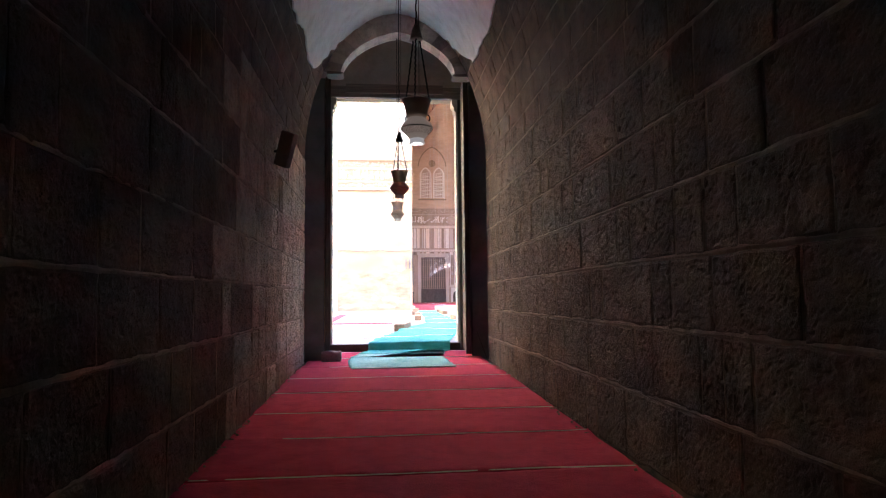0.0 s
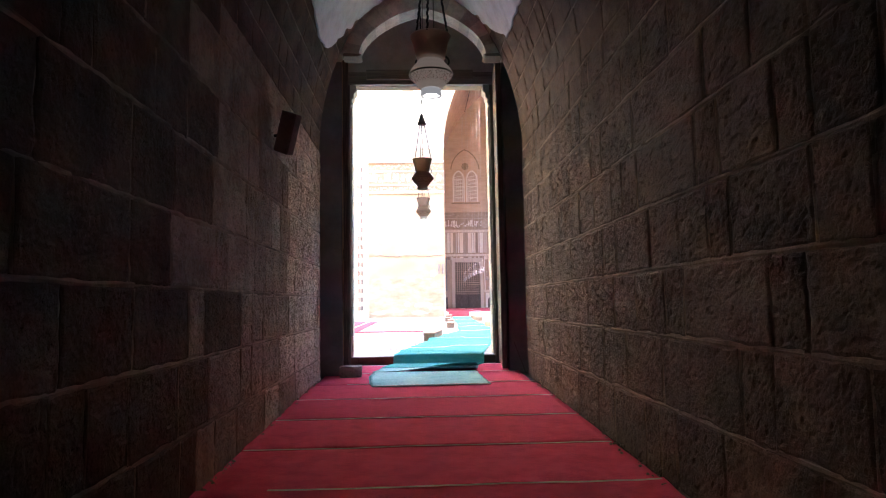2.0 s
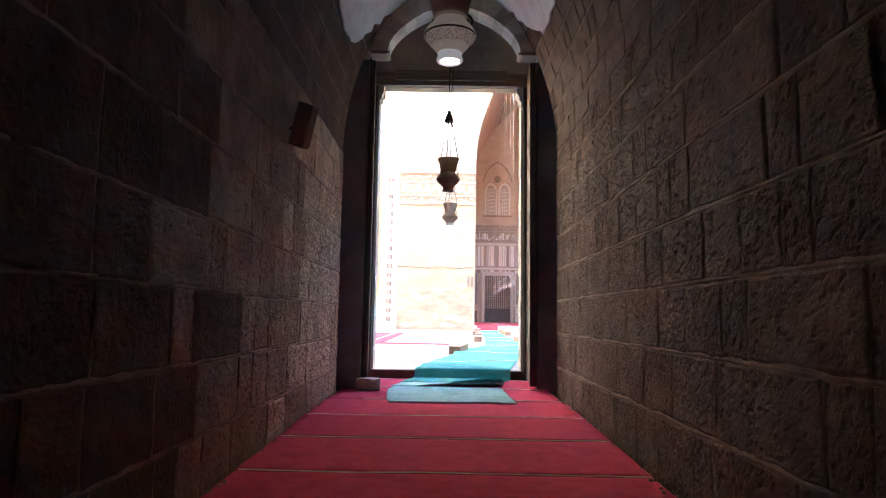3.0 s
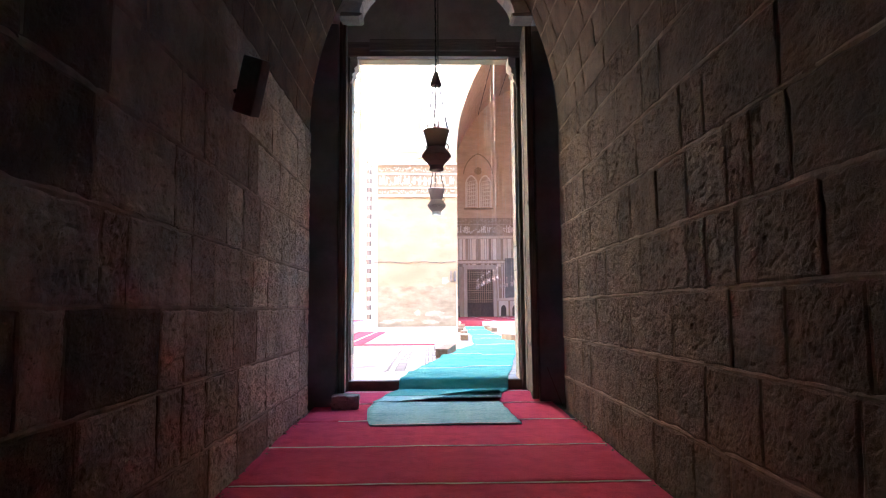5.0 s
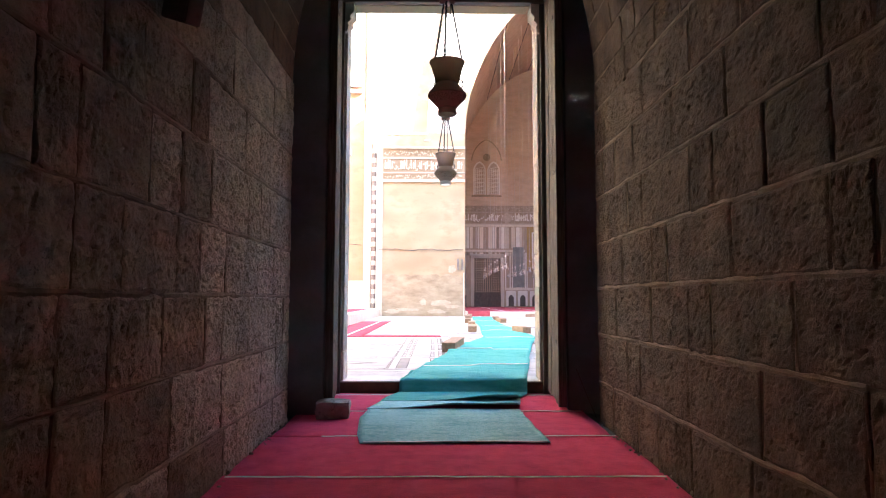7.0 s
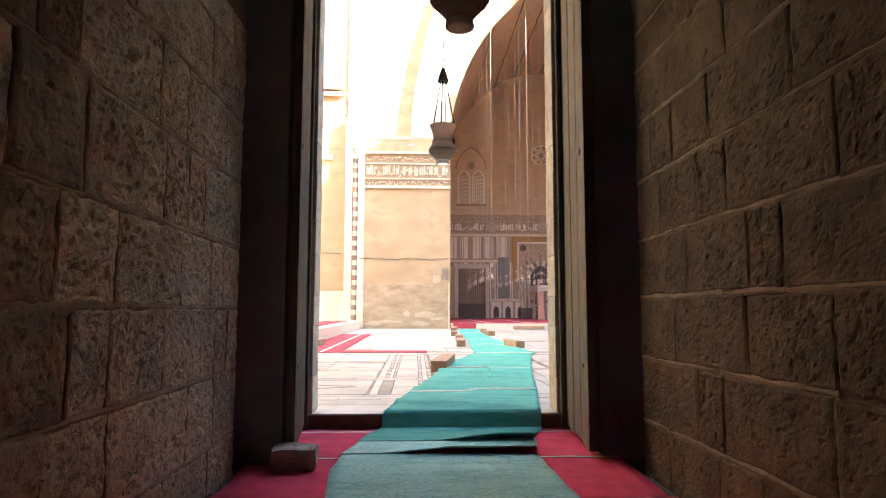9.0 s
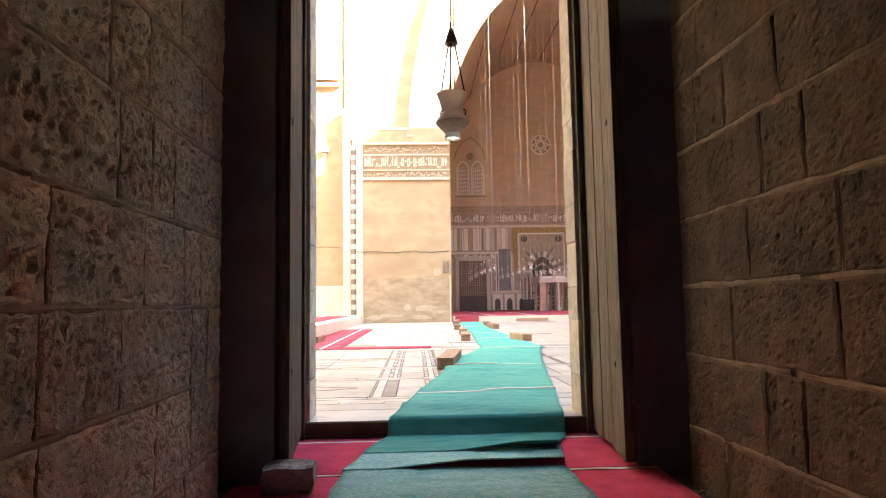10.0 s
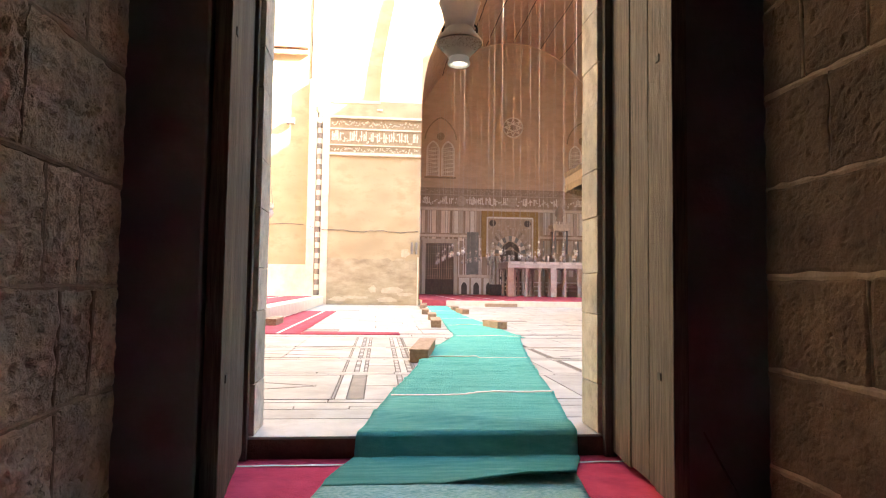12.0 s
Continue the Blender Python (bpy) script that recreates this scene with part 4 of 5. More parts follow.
# thin rod leaning in the recess
bm = bmesh.new()
rod(bm, (2.33, 13.12, floor_z(13.12) + 0.008), (2.19, 13.53, 0.59), 0.007, 8)
tagged(part("thin_rod", bm, DARK), "thin wooden rod leaning behind the open door leaf", "rod")
# loudspeaker on the wall
ax = Vector((0.88, -0.3, -0.36)).normalized()
az = Vector((0.5, -0.36, 0.8))
az = (az - ax * az.dot(ax)).normalized()
at = Matrix((ax, az.cross(ax), az)).transposed().to_4x4()
at.translation = (-1.17, 9.26, 3.43)
spk = tagged(empty("loudspeaker", 0, 0, 0), "black loudspeaker tilted on a wall bracket", "loudspeaker")
spk.matrix_world = at
part("cabinet", boxes((-0.105, 0.105, 0.0, 0.13, -0.25, 0.25), bevel=0.015), BLACKBOX, spk)
part("grille", boxes((-0.09, 0.09, -0.008, -0.001, -0.23, 0.23), bevel=0.003), BLACKBOX, spk)
bm = bmesh.new()
rod(bm, (0, 0.12, 0), at.inverted() @ Vector((LEFT - 0.01, 9.4, 3.42)), 0.018, 8)
part("bracket", bm, IRON, spk)

# ---- courtyard ----
PIER_Y, PIER_L, PIER_R, IW_MID, IW_HALF = 49.8, -3.24, 2.55, 14.1, 11.55
IW_SPRING, IW_RISE, QIBLA_Y, PLAT = 12.6, 15.6, 76.8, 0.62

tagged(part("ground", boxes((-300, 300, -300, 300, -1.4, -0.9)), JOINT), "dusty ground under and around the buildings", "ground", kind="structure")
paving = tagged(part("pavement", boxes((-4.2, 33, 15.32, 50.5, -0.5, YARD - 0.012)), JOINT), "pale marble courtyard paving with grey inlaid bands", "pavement", kind="structure")

# far wall of the yard: pier, hall arch, wall of the side hall
bm = bmesh.new()
arch_wall(bm, IW_MID, IW_HALF, IW_SPRING, 13.4, PIER_R, 34, -0.5, H_TOP, PIER_Y, PIER_Y + 1.2, 48, round_arch)
hall_front = tagged(part("wall_hall_front", bm, OCHRE), "tall plastered courtyard wall with a great pointed arch", "wall", kind="structure")
pier = tagged(part("wall_pier", boxes((PIER_L, PIER_R, PIER_Y, PIER_Y + 1.2, -0.5, 13.2), (-4.5, PIER_R, PIER_Y + 0.5, PIER_Y + 1.2, 13.2, H_TOP)), OCHRE), "ochre plastered courtyard pier with worn flaking patches", "wall", kind="structure")
bm = bmesh.new()
edge = [(-0.16, 13.2), (-0.1, 14.6), (0.07, 16.2), (0.4, 18.07), (0.73, 19.9), (1.3, 22.0), (2.2, 24.4)]
prism(edge + [(PIER_R, 24.4), (PIER_R, 13.2)], PIER_Y, PIER_Y + 0.5, bm)
part("lower_plaster", prism([(PIER_L + 0.01, 0.28), (PIER_R - 0.16, 0.28), (PIER_R - 0.16, 3.1), *[(PIER_R - 0.2 - 0.3 * k, 3.15 + 0.22 * noise.noise(Vector((k * 0.7, 2, 5)))) for k in range(18)], (PIER_L + 0.01, 3.2)], PIER_Y - 0.005, PIER_Y), OCHRE_GREY, pier, "greyer repaired plaster low on the pier")
part("arch_face", bm, OCHRE_LIGHT, pier, "pale arch face above the ledge")
part("ledge", boxes((PIER_L, -0.1, PIER_Y - 0.06, PIER_Y + 0.5, 13.05, 13.24), (-0.3, 0.05, PIER_Y - 0.1, PIER_Y + 0.02, 12.6, 12.72), bevel=0.02), OCHRE_LIGHT, pier)
part("border_trim", boxes((-4.56, -4.06, PIER_Y + 0.02, PIER_Y + 0.9, 0.2, 14.5), (-3.68, PIER_L, PIER_Y - 0.03, PIER_Y + 0.9, 0.2, 14.5), (-4.06, -3.68, PIER_Y + 0.25, PIER_Y + 0.9, 0.2, 14.5), bevel=0.02), OCHRE_LIGHT, pier, "pale stone borders of the corner column")
drum = lathe([(0.15, 0), (0.165, 0.015), (0.165, 0.315), (0.15, 0.33)], 14)
drum_mesh = bpy.data.meshes.new("drum")
drum.to_mesh(drum_mesh)
drum.free()
drum_mesh.materials.append(ABLAQ_DARK)
drum_pale = drum_mesh.copy()
drum_pale.materials.clear()
drum_pale.materials.append(OCHRE_LIGHT)
colonnette = tagged(empty("corner_column", -3.87, PIER_Y + 0.12, 0.5), "slim corner column of alternating dark and pale stone drums", "column")
for k in range(36):
    o = new("drum", drum_mesh if k % 2 else drum_pale)
    o.parent = colonnette
    o.location = (0, 0, 0.33 * k)
part("base", lathe([(0.24, -0.24), (0.24, -0.12), (0.19, -0.1), (0.21, -0.04), (0.17, 0.0)], 14), OCHRE_LIGHT, colonnette)
part("capital", lathe([(0.16, 11.88), (0.2, 12.0), (0.26, 12.2), (0.26, 12.3)], 14), OCHRE_LIGHT, colonnette)

rg = random.Random(21)


def bar(bm, a, b, w, y0, y1):
    """A flat bar in the plane of a wall from (x, z) to (x, z)."""
    d = Vector((b[0] - a[0], b[1] - a[1]))
    if d.length < 1e-5:
        return
    n = Vector((-d.y, d.x)).normalized() * (w / 2)
    prism([(a[0] + n.x, a[1] + n.y), (b[0] + n.x, b[1] + n.y), (b[0] - n.x, b[1] - n.y), (a[0] - n.x, a[1] - n.y)], y0, y1, bm)


def carving(x0, x1, z0, z1, y, rg, step, w, tall=True):
    """A relief of upright strokes, bowls and scrolls, as on an inscription band that cannot be read."""
    bm = bmesh.new()
    x = x0 + step * 0.3
    h = z1 - z0
    while x < x1 - step * 0.4:
        if tall and rg.random() < 0.55:
            bar(bm, (x, z0 + h * 0.25), (x + rg.uniform(-0.1, 0.1) * step, z0 + h * rg.uniform(0.75, 0.97)), w, y - 0.05, y)
        r = step * rg.uniform(0.3, 0.55)
        cz = z0 + h * rg.uniform(0.2, 0.75)
        a0, a1 = rg.uniform(0, 6.28), rg.uniform(2.5, 5.2)
        pts = [(x + r * (1 - 0.1 * k) * math.cos(a0 + a1 * k / 7), min(max(cz + r * (1 - 0.1 * k) * math.sin(a0 + a1 * k / 7), z0 + 0.03), z1 - 0.03)) for k in range(8)]
        for p, q in zip(pts, pts[1:]):
            bar(bm, p, q, w * 0.8, y - 0.045, y)
        x += step * rg.uniform(0.5, 0.8)
    return bm


band = tagged(part("inscription_band", boxes((PIER_L, PIER_R, PIER_Y - 0.02, PIER_Y, 9.75, 12.15)), STUCCO_DARK), "carved stucco inscription band across the pier", "carved band")
part("moulding", boxes((PIER_L, PIER_R, PIER_Y - 0.14, PIER_Y - 0.02, 9.68, 9.86), (PIER_L, PIER_R, PIER_Y - 0.09, PIER_Y - 0.02, 10.3, 10.38), (PIER_L, PIER_R, PIER_Y - 0.09, PIER_Y - 0.02, 11.32, 11.42), (PIER_L, PIER_R, PIER_Y - 0.16, PIER_Y - 0.02, 12.05, 12.2), bevel=0.015), STUCCO, band)
tagged(part("carved_lettering", carving(PIER_L + 0.1, PIER_R - 0.1, 10.4, 11.3, PIER_Y - 0.02, rg, 0.19, 0.075), STUCCO, band), kind="stuff")
tagged(part("carved_scroll", carving(PIER_L + 0.1, PIER_R - 0.1, 11.44, 12.03, PIER_Y - 0.02, rg, 0.12, 0.045, False), STUCCO, band), kind="stuff")
tagged(part("carved_border", carving(PIER_L + 0.1, PIER_R - 0.1, 9.88, 10.28, PIER_Y - 0.02, rg, 0.18, 0.05, False), STUCCO, band), kind="stuff")


def patch(cx, cz, w, h, seed, y, thick=0.008):
    n = 26
    pts = []
    for k in range(n):
        a = 2 * math.pi * k / n
        f = 1 + 0.5 * noise.noise(Vector((math.cos(a) * 1.6, math.sin(a) * 1.6, seed))) + 0.25 * noise.noise(Vector((math.cos(a) * 5, math.sin(a) * 5, seed)))
        pts.append((cx + w / 2 * f * math.cos(a), cz + h / 2 * f * math.sin(a)))
    return prism(pts, y - thick, y)


for i, (cx, cz, w, h) in enumerate(((-0.35, 1.25, 0.5, 0.4), (0.75, 1.2, 1.5, 0.42), (-1.4, 0.75, 1.6, 0.22), (1.6, 0.95, 1.0, 0.25), (-2.5, 0.62, 1.0, 0.25), (0.5, 0.6, 1.4, 0.25), (1.6, 3.55, 0.6, 0.5))):
    part("flaked_patch", patch(cx, cz, w, h, i * 3.7, PIER_Y - 0.005), PATCH, pier)
bm = bmesh.new()
pts = [(PIER_L - 1.2 + 0.14 * k, 5.15 - 0.25 * min(1, k / 10) - 0.05 * math.sin(k * 0.35) - 0.02 * math.sin(k * 1.1)) for k in range(52)]
for p, q in zip(pts, pts[1:]):
    if q[0] < PIER_R:
        rod(bm, (p[0], PIER_Y - 0.04 + (0.3 if p[0] < -3.7 else 0), p[1]), (q[0], PIER_Y - 0.04, q[1]), 0.022, 5)
tagged(part("wall_cable", bm, CABLE), "dark cable sagging along the plastered pier", "cable")
tagged(part("downpipe", boxes((PIER_R - 0.14, PIER_R - 0.06, PIER_Y - 0.08, PIER_Y - 0.0, YARD, 3.3), bevel=0.01), OCHRE_LIGHT), "pale conduit on the pier edge", "pipe")
sw = tagged(empty("switch_box", 2.1, PIER_Y, 3.9), "small grey electrical box pair on the pier", "box")
for dx in (-0.12, 0.18):
    part("casing", boxes((dx, dx + 0.13, -0.16, -0.0, -0.4, 0.35), bevel=0.015), MARBLE_DARK, sw)

# side hall on the left: raised floor, far wall, cornice
tagged(part("platform_side", boxes((-26, -3.4, 15.32, 50.6, -0.5, 0.77), bevel=0.02), FLAKED), "raised pale stone floor of the side hall with stained edge", "platform", kind="structure")
side_wall = tagged(part("wall_side_hall", boxes((-26, -4.56, PIER_Y + 0.6, PIER_Y + 1.4, -0.5, H_TOP), (-26.8, -26, 15, 51.2, -0.5, H_TOP)), OCHRE), "orange-ochre plastered wall of the side hall", "wall", kind="structure")
part("cornice", boxes((-14, -4.75, PIER_Y + 0.3, PIER_Y + 0.6, 16.2, 16.45), (-14, -4.75, PIER_Y + 0.2, PIER_Y + 0.6, 16.62, 16.95), bevel=0.03), PINKSTONE, side_wall)
part("plaster_patch", boxes((-14, -4.6, PIER_Y + 0.585, PIER_Y + 0.6, 0.7, 2.75)), OCHRE_LIGHT, side_wall, "paler repaired plaster along the base")
tagged(part("wall_yard_left", boxes((-4.4, -3.6, 15.32, 19, 0.77, H_TOP), (-4.4, -3.6, 19, 49, 30, H_TOP)), OCHRE), "plastered courtyard wall beside the side hall opening", "wall", kind="structure")
tagged(part("wall_yard_right", boxes((32.6, 33.6, 15.32, 50, -0.5, H_TOP)), OCHRE), "tall plastered wall closing the courtyard", "wall", kind="structure")
bm = bmesh.new()
for k in range(20):
    rod(bm, (-12 + k * 0.36, PIER_Y + 0.57, 5.3 - 0.03 * math.sin(k)), (-12 + (k + 1) * 0.36, PIER_Y + 0.57, 5.3 - 0.03 * math.sin(k + 1)), 0.022, 5)
tagged(part("wall_cable", bm, CABLE), "dark cable along the side hall wall", "cable")
fl = tagged(empty("floodlight", -5.75, PIER_Y + 0.6, 11.8), "small floodlight on the side hall wall", "lamp")
part("housing", boxes((-0.25, 0.25, -0.45, -0.15, -0.15, 0.2), bevel=0.03), MARBLE_DARK, fl)
part("arm", boxes((-0.04, 0.04, -0.16, 0.0, -0.05, 0.05), bevel=0.01), IRON, fl)
lan = tagged(empty("hanging_lantern", -6.05, 45, 5.4), "white glass lantern hung on a long wire in the side hall", "lamp")
part("globe", lathe([(0.05, -0.3), (0.2, -0.2), (0.26, 0.0), (0.2, 0.15), (0.08, 0.22)], 16), MILK, lan, smooth=True)
part("collar", lathe([(0.22, 0.2), (0.26, 0.3), (0.26, 0.5), (0.1, 0.55)], 16), BRONZE, lan)
bm = bmesh.new()
rod(bm, (0, 0, 0.5), (0, 0, 26), 0.02, 5)
for sx in (-1, 1):
    rod(bm, (sx * 0.2, 0, 0.5), (0, 0, 1.9), 0.012, 5)
part("suspension_wire", bm, CABLE, lan)

# carpets of the yard and the side hall
def flat_carpet(name, x0, x1, y0, y1, z, label, lines=(), cross=False):
    bm = bmesh.new()
    nx, ny = max(2, int((x1 - x0) / 0.35)), max(2, int((y1 - y0) / 0.35))
    g = [[bm.verts.new((x0 + (x1 - x0) * i / nx + 0.04 * noise.noise(Vector((j, x0, 3))) * (i in (0, nx)), y0 + (y1 - y0) * j / ny + 0.05 * noise.noise(Vector((i, y0, 9))) * (j in (0, ny)), z + 0.02 + 0.008 * noise.noise(Vector((i * 0.7, j * 0.7, x0))))) for i in range(nx + 1)] for j in range(ny + 1)]
    for j in range(ny):
        for i in range(nx):
            bm.faces.new((g[j][i], g[j][i + 1], g[j + 1][i + 1], g[j + 1][i]))
    r = bmesh.ops.extrude_face_region(bm, geom=list(bm.faces))
    bmesh.ops.translate(bm, vec=(0, 0, -0.02), verts=[q for q in r["geom"] if isinstance(q, bmesh.types.BMVert)])
    c = tagged(part(name, bm, WASHED_RED, smooth=True), label, "carpet", "red carpets of the courtyard")
    for x in lines:
        part("edge_stripe", boxes((x - 0.035, x + 0.035, y0 + 0.05, y1 - 0.05, z + 0.022, z + 0.034)), CREAM, c, "cream woven stripe")
    return c


flat_carpet("red_carpet", -3.38, -1.9, 25.6, 39.4, YARD, "red carpet strip with a cream line on marble", (-2.42,))
flat_carpet("red_carpet", -1.88, 0.6, 25.6, 26.45, YARD, "narrow red carpet strip laid on marble")
flat_carpet("red_carpet", -12, -4.0, 26, 49, 0.77, "red carpet covering the raised side hall floor", (-5.5, -7.2))
flat_carpet("red_carpet", 2.7, 25, 49.2, 76, PLAT, "red carpet covering the prayer hall floor", (5.2, 7.9))
tagged(part("carpet_runner", boxes((2.7, 4.2, 48.87, 48.895, YARD + 0.03, PLAT + 0.03), (2.7, 4.2, 48.87, 49.21, PLAT + 0.004, PLAT + 0.03), bevel=0.008), WASHED_RED), "red carpet folded over the hall step", "carpet")
flat_carpet("red_carpet", 2.65, 4.25, 47.6, 48.86, YARD, "red carpet at the foot of the prayer hall step", (3.5,))


def wood_block(x, y, rz, ln, w=0.3, h=0.19):
    b = tagged(empty("wooden_block", x, y, YARD, rz), "plain brown wooden beam lying beside the green mat", "wooden beam", "wooden beams beside the runner")
    part("beam", boxes((-w / 2, w / 2, -ln / 2, ln / 2, 0.0, h), bevel=0.012), BLOCKWOOD, b)
    part("top_board", boxes((-w / 2 - 0.008, w / 2 + 0.008, -ln / 2 - 0.01, ln / 2 + 0.01, h - 0.002, h + 0.028), bevel=0.006), BLOCKWOOD, b, "slightly paler top board")
    return b


for x, y, rz, ln in ((0.88, 21.0, -8, 2.2), (1.85, 29.6, -4, 2.0), (3.55, 28.6, 10, 1.3), (2.12, 38.0, -4, 1.6), (2.06, 33.6, -4, 1.7), (3.95, 42.3, -3, 1.8), (3.85, 38.5, 3, 1.7), (2.45, 44.6, -3, 1.5), (2.7, 47.0, -3, 1.5), (-3.08, 29.4, 0, 1.5)):
    wood_block(x, y, rz, ln)

# ---- prayer hall ----
tagged(part("platform_hall", boxes((2.62, 33, 48.9, 50.1, -0.5, PLAT), (PIER_R - 0.5, 27, 50.1, 78, -0.5, PLAT), bevel=0.02), FLAKED), "raised prayer hall floor with a pale stained stone step", "platform", kind="structure")
tagged(part("step_board", boxes((6.6, 8.6, 48.45, 48.85, YARD, YARD + 0.2), bevel=0.02), BLOCKWOOD), "low brown wooden step before the hall platform", "step")
tagged(part("wall_hall_side", boxes((PIER_R - 1, PIER_R, PIER_Y + 1.2, QIBLA_Y, 0, IW_SPRING + 0.3), (IW_MID + IW_HALF, IW_MID + IW_HALF + 1, PIER_Y + 1.2, QIBLA_Y, 0, IW_SPRING + 0.3)), BRICK_TAN), "tan brick side walls of the prayer hall", "wall", kind="structure")
bm = bmesh.new()
pin = arch_points(IW_MID, IW_HALF, IW_SPRING, IW_RISE, 48, round_arch)
for (xa, za), (xb, zb) in zip(pin, pin[1:]):
    prism([(xa, za), (xb, zb), (IW_MID + (xb - IW_MID) * 1.06, zb + 0.7), (IW_MID + (xa - IW_MID) * 1.06, za + 0.7)], PIER_Y + 1.2, QIBLA_Y + 1, bm)
hall_vault = tagged(part("ceiling_hall_vault", bm, BRICK_TAN), "great pointed tan brick vault of the prayer hall", "ceiling", kind="structure")
bm = bmesh.new()
for u in (-0.67, -0.45, -0.26, 0.0, 0.26, 0.45, 0.67):
    x, z = IW_MID + IW_HALF * u, IW_SPRING + IW_RISE * round_arch(u)
    ys = [PIER_Y + 1.3 + 25.4 * k / 30 for k in range(31)]
    for a, b in zip(ys, ys[1:]):
        ja, jb = 0.08 * noise.noise(Vector((a * 0.8, u * 9, 1))), 0.08 * noise.noise(Vector((b * 0.8, u * 9, 1)))
        rod(bm, (x + ja, a, z - 0.02), (x + jb, b, z - 0.02), 0.05, 4)
part("vault_crack", bm, HOLLOW, hall_vault, "dark lengthwise cracks along the vault")
qibla = tagged(part("wall_qibla", boxes((PIER_R - 1, 27, QIBLA_Y, QIBLA_Y + 1, -0.5, 30)), BRICK_TAN), "tan brick end wall of the prayer hall with marble panelling", "wall", kind="structure")

# marble panelling
QY = QIBLA_Y
dado = tagged(part("marble_dado", boxes((PIER_R, 25.65, QY - 0.05, QY, PLAT, 9.75)), DADO_B), "tall dado of upright brown and pale marble panels", "wall panelling")
x = PIER_R + 0.3
k = 0
while x < 25.4:
    w = rg.choice((0.14, 0.2, 0.32, 0.42))
    skip = 10.6 < x + w and x < 17.2
    if not skip:
        part("panel", boxes((x, x + w, QY - 0.09, QY - 0.05, 7.15, 9.55)), (DADO_A, DADO_B, DADO_A, DADO_W)[k % 4], dado)
        if not (4.2 < x + w and x < 8.4):
            part("panel", boxes((x, x + w, QY - 0.09, QY - 0.05, 2.7, 6.55)), (DADO_A, DADO_B, DADO_C, DADO_A)[k % 4], dado)
        else:
            part("panel", boxes((x, x + w, QY - 0.09, QY - 0.05, 6.35, 6.7)), (DADO_A, DADO_B)[k % 2], dado)
    x += w + rg.uniform(0.03, 0.1)
    k += 1
part("rail", boxes((PIER_R, 10.6, QY - 0.12, QY - 0.05, 6.75, 7.0), (17.2, 25.6, QY - 0.12, QY - 0.05, 6.75, 7.0), (PIER_R, 25.6, QY - 0.2, QY - 0.05, 9.6, 9.85), (8.3, 12.2, QY - 0.16, QY - 0.05, 2.45, 2.75), bevel=0.01), DADO_A, dado)
for xx in (8.35, 8.85, 9.1, 10.55, 10.75, 11.5, 12.2):
    part("panel_frame", boxes((xx, xx + 0.1, QY - 0.14, QY - 0.05, 2.75, 6.7)), DADO_W, dado)
part("slate_panel", boxes((9.25, 10.5, QY - 0.13, QY - 0.05, 2.8, 7.3)), DADO_C, dado, "large dark slate panel")
for xx in (8.45, 9.75, 11.1):
    part("niche_slab", boxes((xx, xx + 1.1, QY - 0.12, QY - 0.05, PLAT + 0.05, 2.4), bevel=0.01), DADO_W, dado)
    # No real recess: a flat plate whose dark colour stands for shade.
    part("niche", prism(arch_points(xx + 0.55, 0.3, 1.5, 0.45, 10) + [(xx + 0.85, PLAT + 0.06), (xx + 0.25, PLAT + 0.06)], QY - 0.15, QY - 0.12), HOLLOW, dado, "flat dark plate painted as an arched niche")

# bronze gate
gate = tagged(empty("bronze_gate", 6.35, QY - 0.1, PLAT), "tall dark bronze lattice gate in a stone surround", "gate")
part("surround", boxes((-1.85, -1.5, -0.14, 0.04, 0, 5.9), (1.5, 1.85, -0.14, 0.04, 0, 5.9), (-1.85, 1.85, -0.14, 0.04, 5.42, 5.9), bevel=0.02), DADO_A, gate)
part("backing", boxes((-1.5, 1.5, -0.0, 0.04, 0, 5.42)), HOLLOW, gate)
for k in range(13):
    part("upright_bar", boxes((-1.44 + k * 0.24 - 0.035, -1.44 + k * 0.24 + 0.035, -0.1, -0.05, 1.6, 5.4)), DADO_B, gate)
for k in range(15):
    part("cross_bar", boxes((-1.48, 1.48, -0.12, -0.09, 1.7 + k * 0.26 - 0.035, 1.7 + k * 0.26 + 0.035)), DADO_B, gate)
part("lower_panel", boxes((-1.45, -0.03, -0.12, -0.04, 0.05, 1.55), (0.03, 1.45, -0.12, -0.04, 0.05, 1.55), bevel=0.02), DARK, gate)

# inscription band of the hall
qband = tagged(part("inscription_band", boxes((PIER_R, 25.6, QY - 0.06, QY, 9.9, 12.0)), DADO_B), "grey carved stucco inscription band above the marble dado", "carved band")
part("moulding", boxes((PIER_R, 25.6, QY - 0.16, QY - 0.06, 9.86, 9.98), (PIER_R, 25.6, QY - 0.16, QY - 0.06, 11.2, 11.3), bevel=0.01), QIBLA_STUCCO, qband)
tagged(part("carved_lettering", carving(PIER_R + 0.4, 25.4, 10.0, 11.18, QY - 0.06, rg, 0.29, 0.1), DADO_W, qband), kind="stuff")
tagged(part("carved_scroll", carving(PIER_R + 0.4, 25.4, 11.32, 11.98, QY - 0.06, rg, 0.3, 0.08, False), QIBLA_STUCCO, qband), kind="stuff")
for xx in (14.1, 8.6, 19.6):
    part("roundel", lathe([(0.55, -0.04), (0.55, 0.05), (0.4, 0.06), (0.4, 0.04)], 20, None, pose(xx, QY - 0.1, 10.6, 90)), QIBLA_STUCCO, qband)


def ring(inner, outer, y0, y1, bm=None):
    bm = bm or bmesh.new()
    for (p, q), (r, s) in zip(zip(inner, outer), zip(inner[1:], outer[1:])):
        prism([p, q, s, r], y0, y1, bm)
    return bm


